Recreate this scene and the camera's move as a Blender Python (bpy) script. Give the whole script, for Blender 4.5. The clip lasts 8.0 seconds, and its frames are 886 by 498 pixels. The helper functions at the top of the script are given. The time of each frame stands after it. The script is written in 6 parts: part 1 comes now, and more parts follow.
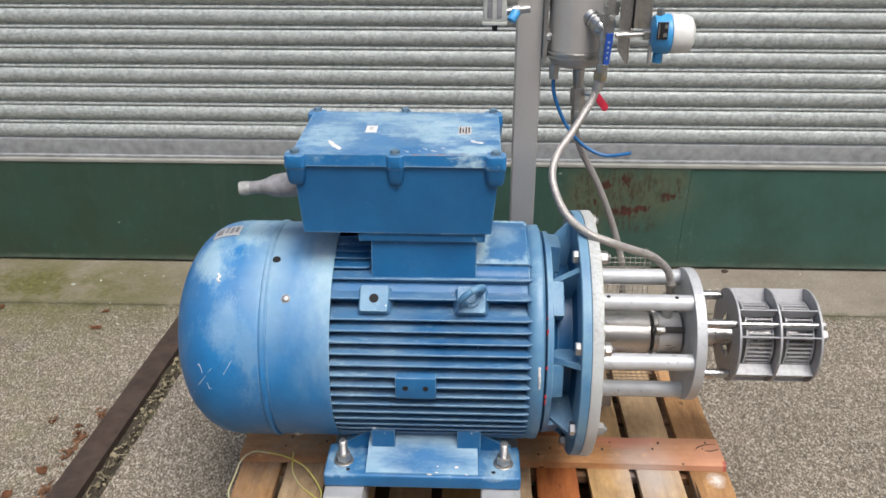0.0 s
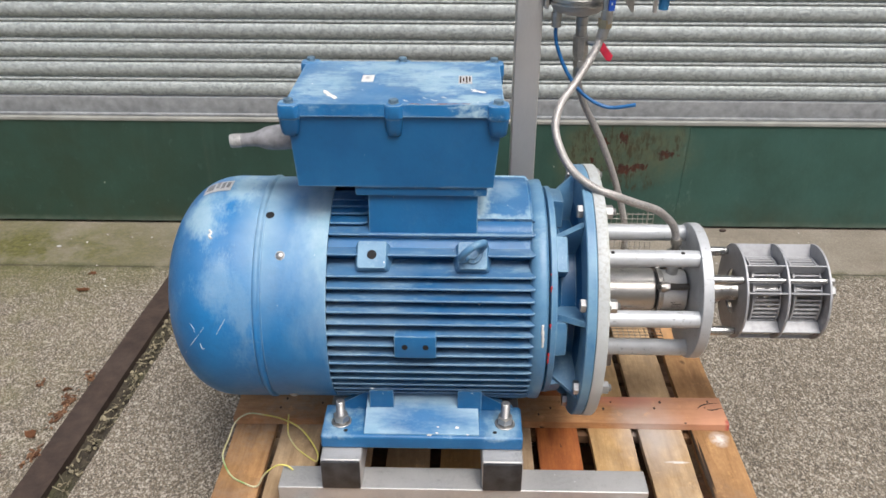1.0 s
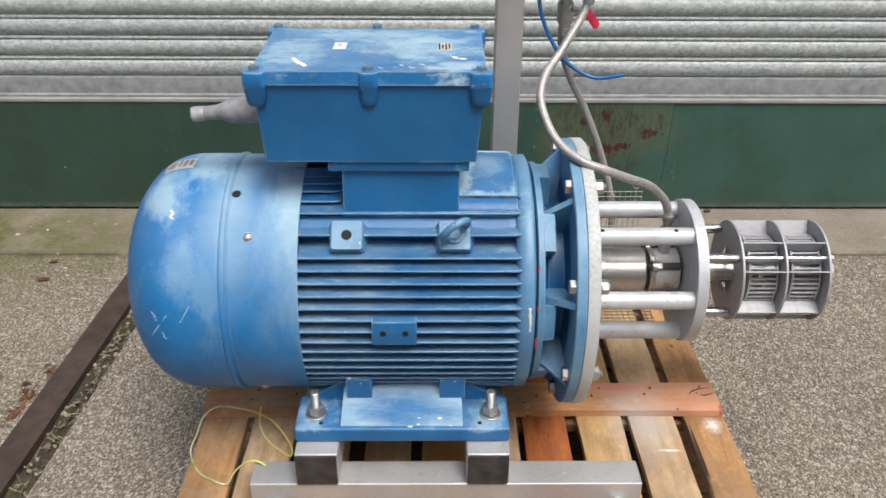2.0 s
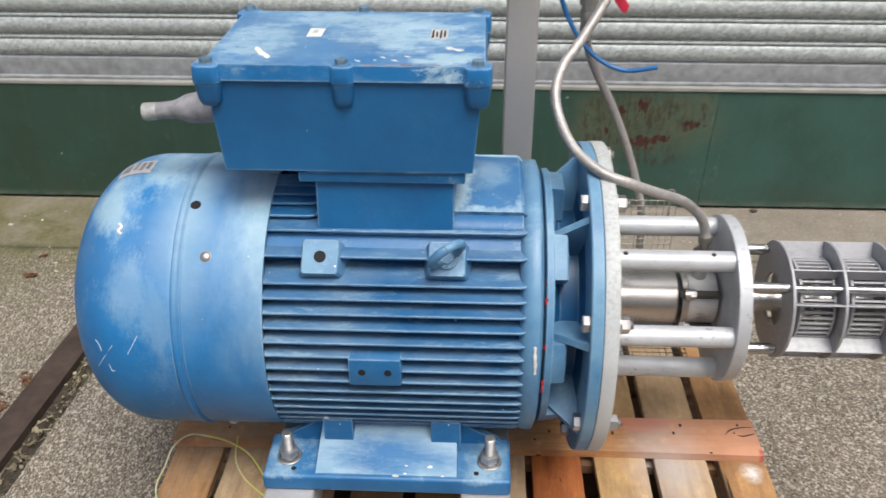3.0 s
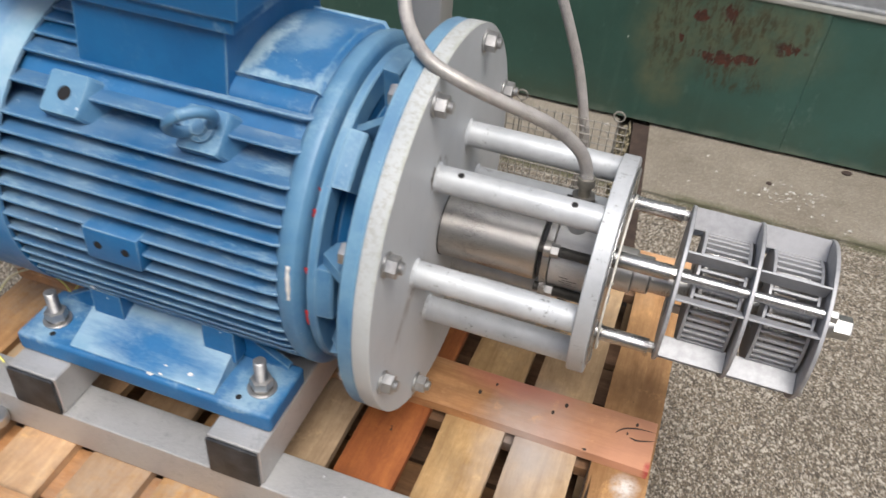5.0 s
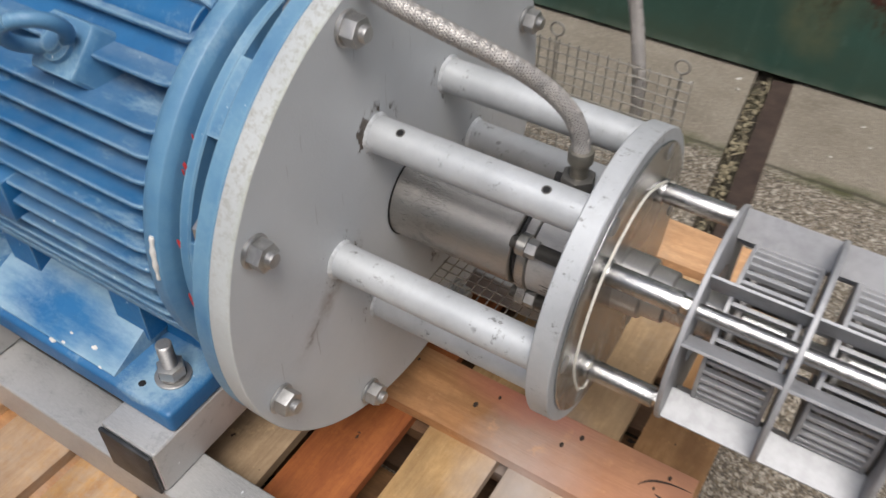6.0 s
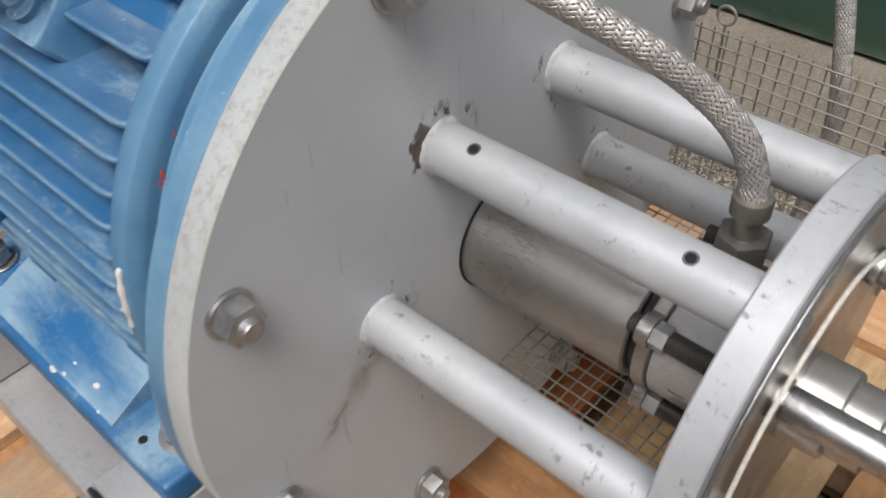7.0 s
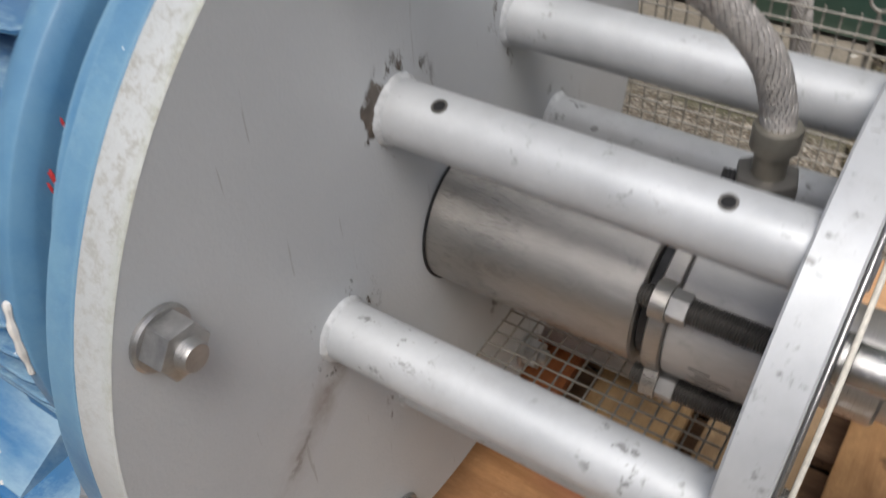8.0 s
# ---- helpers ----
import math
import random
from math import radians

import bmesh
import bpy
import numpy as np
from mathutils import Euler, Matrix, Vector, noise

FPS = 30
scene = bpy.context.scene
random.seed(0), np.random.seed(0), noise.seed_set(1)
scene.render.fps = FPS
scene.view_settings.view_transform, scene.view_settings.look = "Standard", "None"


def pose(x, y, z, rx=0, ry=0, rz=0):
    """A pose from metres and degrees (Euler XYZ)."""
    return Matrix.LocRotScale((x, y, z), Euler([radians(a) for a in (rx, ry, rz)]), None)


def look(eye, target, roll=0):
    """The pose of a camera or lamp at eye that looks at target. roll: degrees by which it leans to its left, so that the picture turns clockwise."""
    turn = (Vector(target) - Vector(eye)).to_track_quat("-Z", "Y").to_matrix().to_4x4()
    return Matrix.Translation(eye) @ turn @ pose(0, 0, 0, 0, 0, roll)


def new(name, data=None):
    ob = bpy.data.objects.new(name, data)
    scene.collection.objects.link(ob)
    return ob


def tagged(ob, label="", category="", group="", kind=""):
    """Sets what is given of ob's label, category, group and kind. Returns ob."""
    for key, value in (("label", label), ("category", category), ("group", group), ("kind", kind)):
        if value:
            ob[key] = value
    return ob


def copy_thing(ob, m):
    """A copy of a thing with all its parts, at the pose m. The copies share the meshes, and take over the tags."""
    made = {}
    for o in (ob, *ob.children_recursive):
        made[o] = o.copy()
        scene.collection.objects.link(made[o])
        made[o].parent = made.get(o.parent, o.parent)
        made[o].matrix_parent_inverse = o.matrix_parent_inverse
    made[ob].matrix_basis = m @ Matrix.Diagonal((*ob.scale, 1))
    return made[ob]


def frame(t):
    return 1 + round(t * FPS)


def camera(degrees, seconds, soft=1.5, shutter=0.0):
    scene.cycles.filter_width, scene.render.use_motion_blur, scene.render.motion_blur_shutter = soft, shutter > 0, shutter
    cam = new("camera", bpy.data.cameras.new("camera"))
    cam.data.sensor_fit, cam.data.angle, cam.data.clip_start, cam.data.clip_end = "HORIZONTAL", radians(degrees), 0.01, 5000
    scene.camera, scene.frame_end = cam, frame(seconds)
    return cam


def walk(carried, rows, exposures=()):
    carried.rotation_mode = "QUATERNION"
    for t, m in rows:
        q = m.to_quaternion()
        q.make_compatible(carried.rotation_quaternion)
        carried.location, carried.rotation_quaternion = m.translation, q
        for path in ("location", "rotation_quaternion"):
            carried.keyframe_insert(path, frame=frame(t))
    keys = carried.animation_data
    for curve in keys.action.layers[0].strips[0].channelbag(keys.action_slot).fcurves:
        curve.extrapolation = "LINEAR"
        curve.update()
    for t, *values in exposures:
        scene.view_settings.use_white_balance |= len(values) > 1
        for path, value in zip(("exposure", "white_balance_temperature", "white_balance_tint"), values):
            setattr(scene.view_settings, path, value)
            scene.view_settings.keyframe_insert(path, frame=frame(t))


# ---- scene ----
cam = camera(55.0, 8.0, 1.5, 0.5)
PATH = [
    (0, (-0.245, -1.646, 1.567), (-0.31, 0.145, 0.679), -0.1),
    (0.5, (-0.258, -1.624, 1.552), (-0.318, 0.144, 0.618), -0.2),
    (1, (-0.27, -1.604, 1.522), (-0.306, 0.15, 0.562), 0.1),
    (1.5, (-0.292, -1.576, 1.489), (-0.289, 0.169, 0.512), 0.3),
    (1.7, (-0.298, -1.565, 1.474), (-0.275, 0.178, 0.494), 0.4),
    (2.8, (-0.196, -1.313, 1.417), (-0.236, 0.411, 0.404), -0.1),
    (3, (-0.199, -1.27, 1.405), (-0.275, 0.442, 0.372), -0.2),
    (3.5, (-0.196, -1.156, 1.373), (-0.303, 0.507, 0.266), -0.4),
    (4, (-0.067, -1.085, 1.343), (-0.195, 0.544, 0.19), 0.8),
    (4.5, (0.16, -1.02, 1.316), (-0.126, 0.553, 0.113), 4.2),
    (5, (0.29, -0.894, 1.269), (-0.161, 0.583, -0.002), 4.6),
    (5.2, (0.33, -0.817, 1.248), (-0.169, 0.61, -0.062), 4.4),
    (6.3, (0.407, -0.487, 1.061), (-0.464, 0.645, -0.339), 0.1),
    (6.5, (0.38, -0.448, 1.025), (-0.557, 0.627, -0.378), -0.2),
    (7, (0.317, -0.36, 0.976), (-0.694, 0.677, -0.403), -3.2),
    (7.5, (0.29, -0.324, 0.95), (-0.705, 0.755, -0.409), -2.4),
    (8, (0.253, -0.342, 0.904), (-0.6, 0.844, -0.463), -3.6),
]
walk(cam, [(t, look(eye, target, roll)) for t, eye, target, roll in PATH], exposures=[(0, 0.79), (4.5, 0.80), (6.3, 0.44), (8, 0.43)])

# ---- light ----
world = bpy.data.worlds.new("overcast")
scene.world = world
world.use_nodes = True
wn, wl = world.node_tree.nodes, world.node_tree.links
sky = wn.new("ShaderNodeTexSky")
sky.sky_type, sky.sun_disc = "NISHITA", False
sky.sun_elevation, sky.sun_rotation = radians(58), radians(150)
sky.air_density, sky.dust_density, sky.ozone_density = 1.0, 4.2, 0.9
wl.new(sky.outputs["Color"], wn["Background"].inputs["Color"])
wn["Background"].inputs["Strength"].default_value = 0.090
sun_data = bpy.data.lights.new("sun", "SUN")
sun_data.energy, sun_data.angle, sun_data.color = 1.88, radians(30), (1.0, 0.985, 0.965)
sun = new("sun", sun_data)
sun.matrix_world = look((1.2, -2.6, 6.0), (0, 0, 0))

# ---- mesh helpers ----
AZ = 0.543                     # height of the motor's axis


def link(name, bm, material, parent=None, label="", sharp=35):
    me = bpy.data.meshes.new(name)
    bmesh.ops.recalc_face_normals(bm, faces=bm.faces)
    for f in bm.faces:
        f.smooth = True
    for e in bm.edges:
        if len(e.link_faces) == 2 and e.calc_face_angle(0) > radians(sharp):
            e.smooth = False
    bm.to_mesh(me)
    bm.free()
    me.materials.append(material)
    ob = new(name, me)
    if parent:
        ob.parent = parent
        ob.matrix_parent_inverse = parent_world(parent).inverted()
    return tagged(ob, label)


def parent_world(ob):
    m = ob.matrix_basis.copy()
    if ob.parent:
        m = parent_world(ob.parent) @ ob.matrix_parent_inverse @ m
    return m


def part(name, bm, material, parent, label="", sharp=35):
    return link(name, bm, material, parent, label, sharp)


def again(ob, m):
    """A further piece on the same mesh, moved by m in the world."""
    o = ob.copy()
    scene.collection.objects.link(o)
    o.matrix_basis = ob.matrix_basis.copy()
    o.matrix_parent_inverse = ob.matrix_parent_inverse @ m
    return o


def thing(name, x, y, z, label, category, group=""):
    ob = new(name)
    ob.empty_display_size = 0.05
    ob.location = (x, y, z)
    return tagged(ob, label, category, group)


def B():
    return bmesh.new()


def bevel(bm, w, seg=2, angle=30):
    if w <= 0:
        return bm
    es = [e for e in bm.edges if len(e.link_faces) == 2 and e.calc_face_angle(0) > radians(angle)]
    bmesh.ops.bevel(bm, geom=es, offset=w, segments=seg, profile=0.6, affect="EDGES", clamp_overlap=True)
    return bm


def box(x0, x1, y0, y1, z0, z1, w=0.003, seg=2, bm=None, m=None):
    b = B()
    bmesh.ops.create_cube(b, size=1)
    for v in b.verts:
        v.co = Vector((x0 + (v.co.x + .5) * (x1 - x0), y0 + (v.co.y + .5) * (y1 - y0), z0 + (v.co.z + .5) * (z1 - z0)))
    bevel(b, w, seg)
    if m is not None:
        b.transform(m)
    return join(bm, b)


def join(bm, b):
    if bm is None:
        return b
    me = bpy.data.meshes.new("tmp")
    b.to_mesh(me)
    b.free()
    bm.from_mesh(me)
    bpy.data.meshes.remove(me)
    return bm


def hexa(pts, w=0.0, bm=None):
    """A six-sided block from 8 corners: bottom four, then top four, both counter-clockwise."""
    b = B()
    v = [b.verts.new(p) for p in pts]
    for q in ((3, 2, 1, 0), (4, 5, 6, 7), (0, 1, 5, 4), (1, 2, 6, 5), (2, 3, 7, 6), (3, 0, 4, 7)):
        b.faces.new([v[i] for i in q])
    bevel(b, w)
    return join(bm, b)


def lathe(profile, seg=96, a0=0.0, a1=360.0, bm=None, closed=False, m=None):
    """Turns (x, r) points round the x axis through z = AZ; angles from -y upwards."""
    b = B()
    full = abs(a1 - a0 - 360) < 1e-6
    n = seg if full else seg + 1
    rings = []
    for i in range(n):
        a = radians(a0 + (a1 - a0) * i / seg)
        rings.append([b.verts.new((x, -r * math.cos(a), AZ + r * math.sin(a))) for x, r in profile])
    k = len(profile)
    for i in range(seg):
        p, q = rings[i], rings[(i + 1) % n]
        for j in range(k if closed else k - 1):
            b.faces.new((p[j], p[(j + 1) % k], q[(j + 1) % k], q[j]))
    if closed and not full:
        b.faces.new(rings[0])
        b.faces.new(rings[-1][::-1])
    bmesh.ops.remove_doubles(b, verts=b.verts, dist=1e-6)
    if m is not None:
        b.transform(m)
    return join(bm, b)


def disc(x0, x1, r, r_in=0.0, w=0.0015, seg=96, **kw):
    if r_in > 0:
        p = [(x0, r_in), (x0, r - w), (x0 + w, r), (x1 - w, r), (x1, r - w), (x1, r_in)]
        return lathe(p, seg, closed=True, **kw)
    return lathe([(x0, 0), (x0, r - w), (x0 + w, r), (x1 - w, r), (x1, r - w), (x1, 0)], seg, **kw)


def spin(a):
    """Turn by a degrees round the motor's axis, from -y upwards."""
    return Matrix.Translation((0, 0, AZ)) @ Matrix.Rotation(radians(-a), 4, "X") @ Matrix.Translation((0, 0, -AZ))


def polar(x, r, a):
    return Vector((x, -r * math.cos(radians(a)), AZ + r * math.sin(radians(a))))


def rod(p, q, r, seg=24, w=0.0, r2=None, bm=None):
    p, q = Vector(p), Vector(q)
    d = q - p
    b = B()
    r2 = r if r2 is None else r2
    bmesh.ops.create_cone(b, cap_ends=True, segments=seg, radius1=r, radius2=r2, depth=d.length)
    if w:
        bevel(b, w, 2, 40)
    b.transform(Matrix.Translation((p + q) / 2) @ d.to_track_quat("Z", "Y").to_matrix().to_4x4())
    return join(bm, b)


def turned(p, q, profile, seg=32, bm=None):
    """A turned piece along p to q: profile of (metres along, radius)."""
    p, q = Vector(p), Vector(q)
    b = B()
    rows = [[b.verts.new((r * math.cos(2 * math.pi * i / seg), r * math.sin(2 * math.pi * i / seg), h)) for i in range(seg)] for h, r in profile]
    for u, v in zip(rows, rows[1:]):
        for i in range(seg):
            b.faces.new((u[i], u[(i + 1) % seg], v[(i + 1) % seg], v[i]))
    b.faces.new(rows[0][::-1])
    b.faces.new(rows[-1])
    bmesh.ops.remove_doubles(b, verts=b.verts, dist=1e-6)
    b.transform(Matrix.Translation(p) @ (q - p).to_track_quat("Z", "Y").to_matrix().to_4x4())
    return join(bm, b)


def smooth_line(pts, n=12):
    pts = [Vector(p) for p in pts]
    out = []
    for i in range(len(pts) - 1):
        a, b, c, d = pts[max(i - 1, 0)], pts[i], pts[i + 1], pts[min(i + 2, len(pts) - 1)]
        for k in range(n):
            t = k / n
            out.append(0.5 * (2 * b + (c - a) * t + (2 * a - 5 * b + 4 * c - d) * t * t + (3 * b - a - 3 * c + d) * t ** 3))
    return out + [pts[-1]]


def frames_along(line):
    t0 = (line[1] - line[0]).normalized()
    u = t0.orthogonal().normalized()
    res = []
    for i, p in enumerate(line):
        t = (line[min(i + 1, len(line) - 1)] - line[max(i - 1, 0)]).normalized()
        u = (u - t * u.dot(t)).normalized()
        res.append((p, t, u, t.cross(u)))
    return res


def sweep(line, r, seg=12, bm=None, radius=None):
    b = B()
    rows = []
    fr = frames_along(line)
    for i, (p, t, u, v) in enumerate(fr):
        rr = r if radius is None else radius(i / (len(fr) - 1))
        rows.append([b.verts.new(p + (u * math.cos(2 * math.pi * k / seg) + v * math.sin(2 * math.pi * k / seg)) * rr) for k in range(seg)])
    for s, e in zip(rows, rows[1:]):
        for k in range(seg):
            b.faces.new((s[k], s[(k + 1) % seg], e[(k + 1) % seg], e[k]))
    b.faces.new(rows[0][::-1])
    b.faces.new(rows[-1])
    return join(bm, b)


def hexnut(af, h, bore=0.0):
    """A hexagon nut or head on z = 0, with its corners turned off."""
    b = B()
    r = af / math.sqrt(3)
    bmesh.ops.create_cone(b, cap_ends=True, segments=6, radius1=r, radius2=r, depth=h)
    b.transform(Matrix.Translation((0, 0, h / 2)))
    top = [e for e in b.edges if all(v.co.z > h * .9 for v in e.verts)]
    bmesh.ops.bevel(b, geom=top, offset=af * .07, segments=2, profile=.5, affect="EDGES")
    return b


def washer(ro, ri, h):
    b = B()
    bmesh.ops.create_cone(b, cap_ends=True, segments=28, radius1=ro, radius2=ro, depth=h)
    b.transform(Matrix.Translation((0, 0, h / 2)))
    bevel(b, h * .3, 1, 40)
    return b


def thread(r, length, pitch=0.0025, seg=16):
    """A threaded stud on z = 0: rings of ridges."""
    b = B()
    n = max(2, int(length / pitch * 2))
    rows = []
    for i in range(n + 1):
        rr = r if i % 2 else r * .9
        if i == n:
            rr = r * .84
        rows.append([b.verts.new((rr * math.cos(2 * math.pi * k / seg), rr * math.sin(2 * math.pi * k / seg), length * i / n)) for k in range(seg)])
    for s, e in zip(rows, rows[1:]):
        for k in range(seg):
            b.faces.new((s[k], s[(k + 1) % seg], e[(k + 1) % seg], e[k]))
    b.faces.new(rows[-1])
    return b


def moved(bm, m):
    bm.transform(m)
    return bm


def facing(p, way):
    """The pose at p whose z axis points along way."""
    return Matrix.Translation(p) @ Vector(way).to_track_quat("Z", "Y").to_matrix().to_4x4()


# ---- materials ----
class Mat:
    """A small builder for node materials."""

    def __init__(self, name, rough=0.5, metal=0.0, spec=0.5):
        self.m = bpy.data.materials.new(name)
        self.m.use_nodes = True
        self.n, self.l = self.m.node_tree.nodes, self.m.node_tree.links
        self.b = self.n["Principled BSDF"]
        self.b.inputs["Roughness"].default_value = rough
        self.b.inputs["Metallic"].default_value = metal
        self.b.inputs["Specular IOR Level"].default_value = spec
        self.co = self.n.new("ShaderNodeNewGeometry").outputs["Position"]
        self.geo = None

    def put(self, socket, value):
        if hasattr(value, "is_output"):
            self.l.new(value, socket)
        elif isinstance(value, tuple) and len(value) == 3 and socket.type == "RGBA":
            socket.default_value = (*value, 1)
        else:
            socket.default_value = value

    def mapped(self, scale=(1, 1, 1), loc=(0, 0, 0), rot=(0, 0, 0), co=None):
        n = self.n.new("ShaderNodeMapping")
        self.l.new(co or self.co, n.inputs["Vector"])
        n.inputs["Scale"].default_value, n.inputs["Location"].default_value = scale, loc
        n.inputs["Rotation"].default_value = rot
        return n.outputs["Vector"]

    def noise(self, scale, detail=4, rough=0.55, co=None, dist=0.0):
        n = self.n.new("ShaderNodeTexNoise")
        self.l.new(co or self.co, n.inputs["Vector"])
        for k, v in (("Scale", scale), ("Detail", detail), ("Roughness", rough), ("Distortion", dist)):
            n.inputs[k].default_value = v
        return n.outputs["Fac"]

    def voronoi(self, scale, out="Distance", feature="F1", co=None):
        n = self.n.new("ShaderNodeTexVoronoi")
        n.feature = feature
        self.l.new(co or self.co, n.inputs["Vector"])
        n.inputs["Scale"].default_value = scale
        return n.outputs[out]

    def ramp(self, fac, lo, hi, c0=(0, 0, 0), c1=(1, 1, 1)):
        n = self.n.new("ShaderNodeMapRange")
        n.clamp = True
        self.put(n.inputs["Value"], fac)
        n.inputs["From Min"].default_value, n.inputs["From Max"].default_value = lo, hi
        if c0 == (0, 0, 0) and c1 == (1, 1, 1):
            return n.outputs["Result"]
        return self.mix(n.outputs["Result"], c0, c1)

    def mix(self, fac, a, b, mode="MIX"):
        n = self.n.new("ShaderNodeMix")
        n.data_type, n.blend_type = "RGBA", mode
        self.put(n.inputs["Factor"], fac)
        self.put(n.inputs["A"] if n.inputs["A"].type == "RGBA" else n.inputs[6], a)
        self.put(n.inputs[7], b)
        return n.outputs[2]

    def math(self, op, a, b=0.0):
        n = self.n.new("ShaderNodeMath")
        n.operation = op
        self.put(n.inputs[0], a)
        self.put(n.inputs[1], b)
        return n.outputs[0]

    def axis(self, k, co=None):
        n = self.n.new("ShaderNodeSeparateXYZ")
        self.l.new(co or self.co, n.inputs[0])
        return n.outputs[k]

    def normal(self, k):
        g = self.n.new("ShaderNodeNewGeometry")
        n = self.n.new("ShaderNodeSeparateXYZ")
        self.l.new(g.outputs["Normal"], n.inputs[0])
        return n.outputs[k]

    def each(self):
        return self.n.new("ShaderNodeObjectInfo").outputs["Random"]

    def blob(self, centre, size, co=None):
        """1 in the middle of an ellipsoid, 0 at its rim."""
        v = self.mapped(tuple(1 / s for s in size), tuple(-c / s for c, s in zip(centre, size)), co=co)
        n = self.n.new("ShaderNodeVectorMath")
        n.operation = "LENGTH"
        self.l.new(v, n.inputs[0])
        return self.ramp(n.outputs["Value"], 1.0, 0.0)

    def warp(self, scale, amount, co=None, detail=4):
        """The coordinates pushed about by noise, for ragged outlines."""
        n = self.n.new("ShaderNodeTexNoise")
        self.l.new(co or self.co, n.inputs["Vector"])
        n.inputs["Scale"].default_value, n.inputs["Detail"].default_value = scale, detail
        n.inputs["Roughness"].default_value = .65
        v = self.n.new("ShaderNodeVectorMath")
        v.operation = "MULTIPLY_ADD"
        self.l.new(n.outputs["Color"], v.inputs[0])
        v.inputs[1].default_value = (amount,) * 3
        self.l.new(co or self.co, v.inputs[2])
        w = self.n.new("ShaderNodeVectorMath")
        self.l.new(v.outputs[0], w.inputs[0])
        w.inputs[1].default_value = (-amount / 2,) * 3
        return w.outputs[0]

    def specks(self, scale, share, small=.02, large=.09, stretch=(1, 1, 1)):
        """Scattered spots of uneven size; share is the part of the cells that hold one."""
        co = self.mapped(stretch, co=self.warp(scale * 2.2, .4 / scale))
        d, c = self.voronoi(scale, co=co), self.voronoi(scale, "Color", co=co)
        g = self.n.new("ShaderNodeSeparateColor")
        self.l.new(c, g.inputs[0])
        size = self.math("ADD", self.math("MULTIPLY", self.math("MULTIPLY", g.outputs[1], g.outputs[1]), large - small), small)
        return self.math("MULTIPLY", self.math("LESS_THAN", d, size), self.math("LESS_THAN", g.outputs[0], share))

    def bump(self, height, dist=0.001, strength=1.0):
        n = self.n.new("ShaderNodeBump")
        n.inputs["Distance"].default_value, n.inputs["Strength"].default_value = dist, strength
        self.put(n.inputs["Height"], height)
        prev = self.b.inputs["Normal"].links
        if prev:
            self.l.new(prev[0].from_socket, n.inputs["Normal"])
        self.l.new(n.outputs["Normal"], self.b.inputs["Normal"])
        return self

    def done(self, colour, rough=None, metal=None):
        self.put(self.b.inputs["Base Color"], colour)
        if rough is not None:
            self.put(self.b.inputs["Roughness"], rough)
        if metal is not None:
            self.put(self.b.inputs["Metallic"], metal)
        return self.m


def plain(name, colour, rough=0.5, metal=0.0, vary=0.15, scale=60, bump=0.0):
    k = Mat(name, rough, metal)
    n = k.noise(scale)
    dark = tuple(c * (1 - vary) for c in colour)
    light = tuple(min(1, c * (1 + vary)) for c in colour)
    if bump:
        k.bump(k.noise(scale * 6), bump)
    return k.done(k.ramp(n, .3, .7, dark, light), rough)


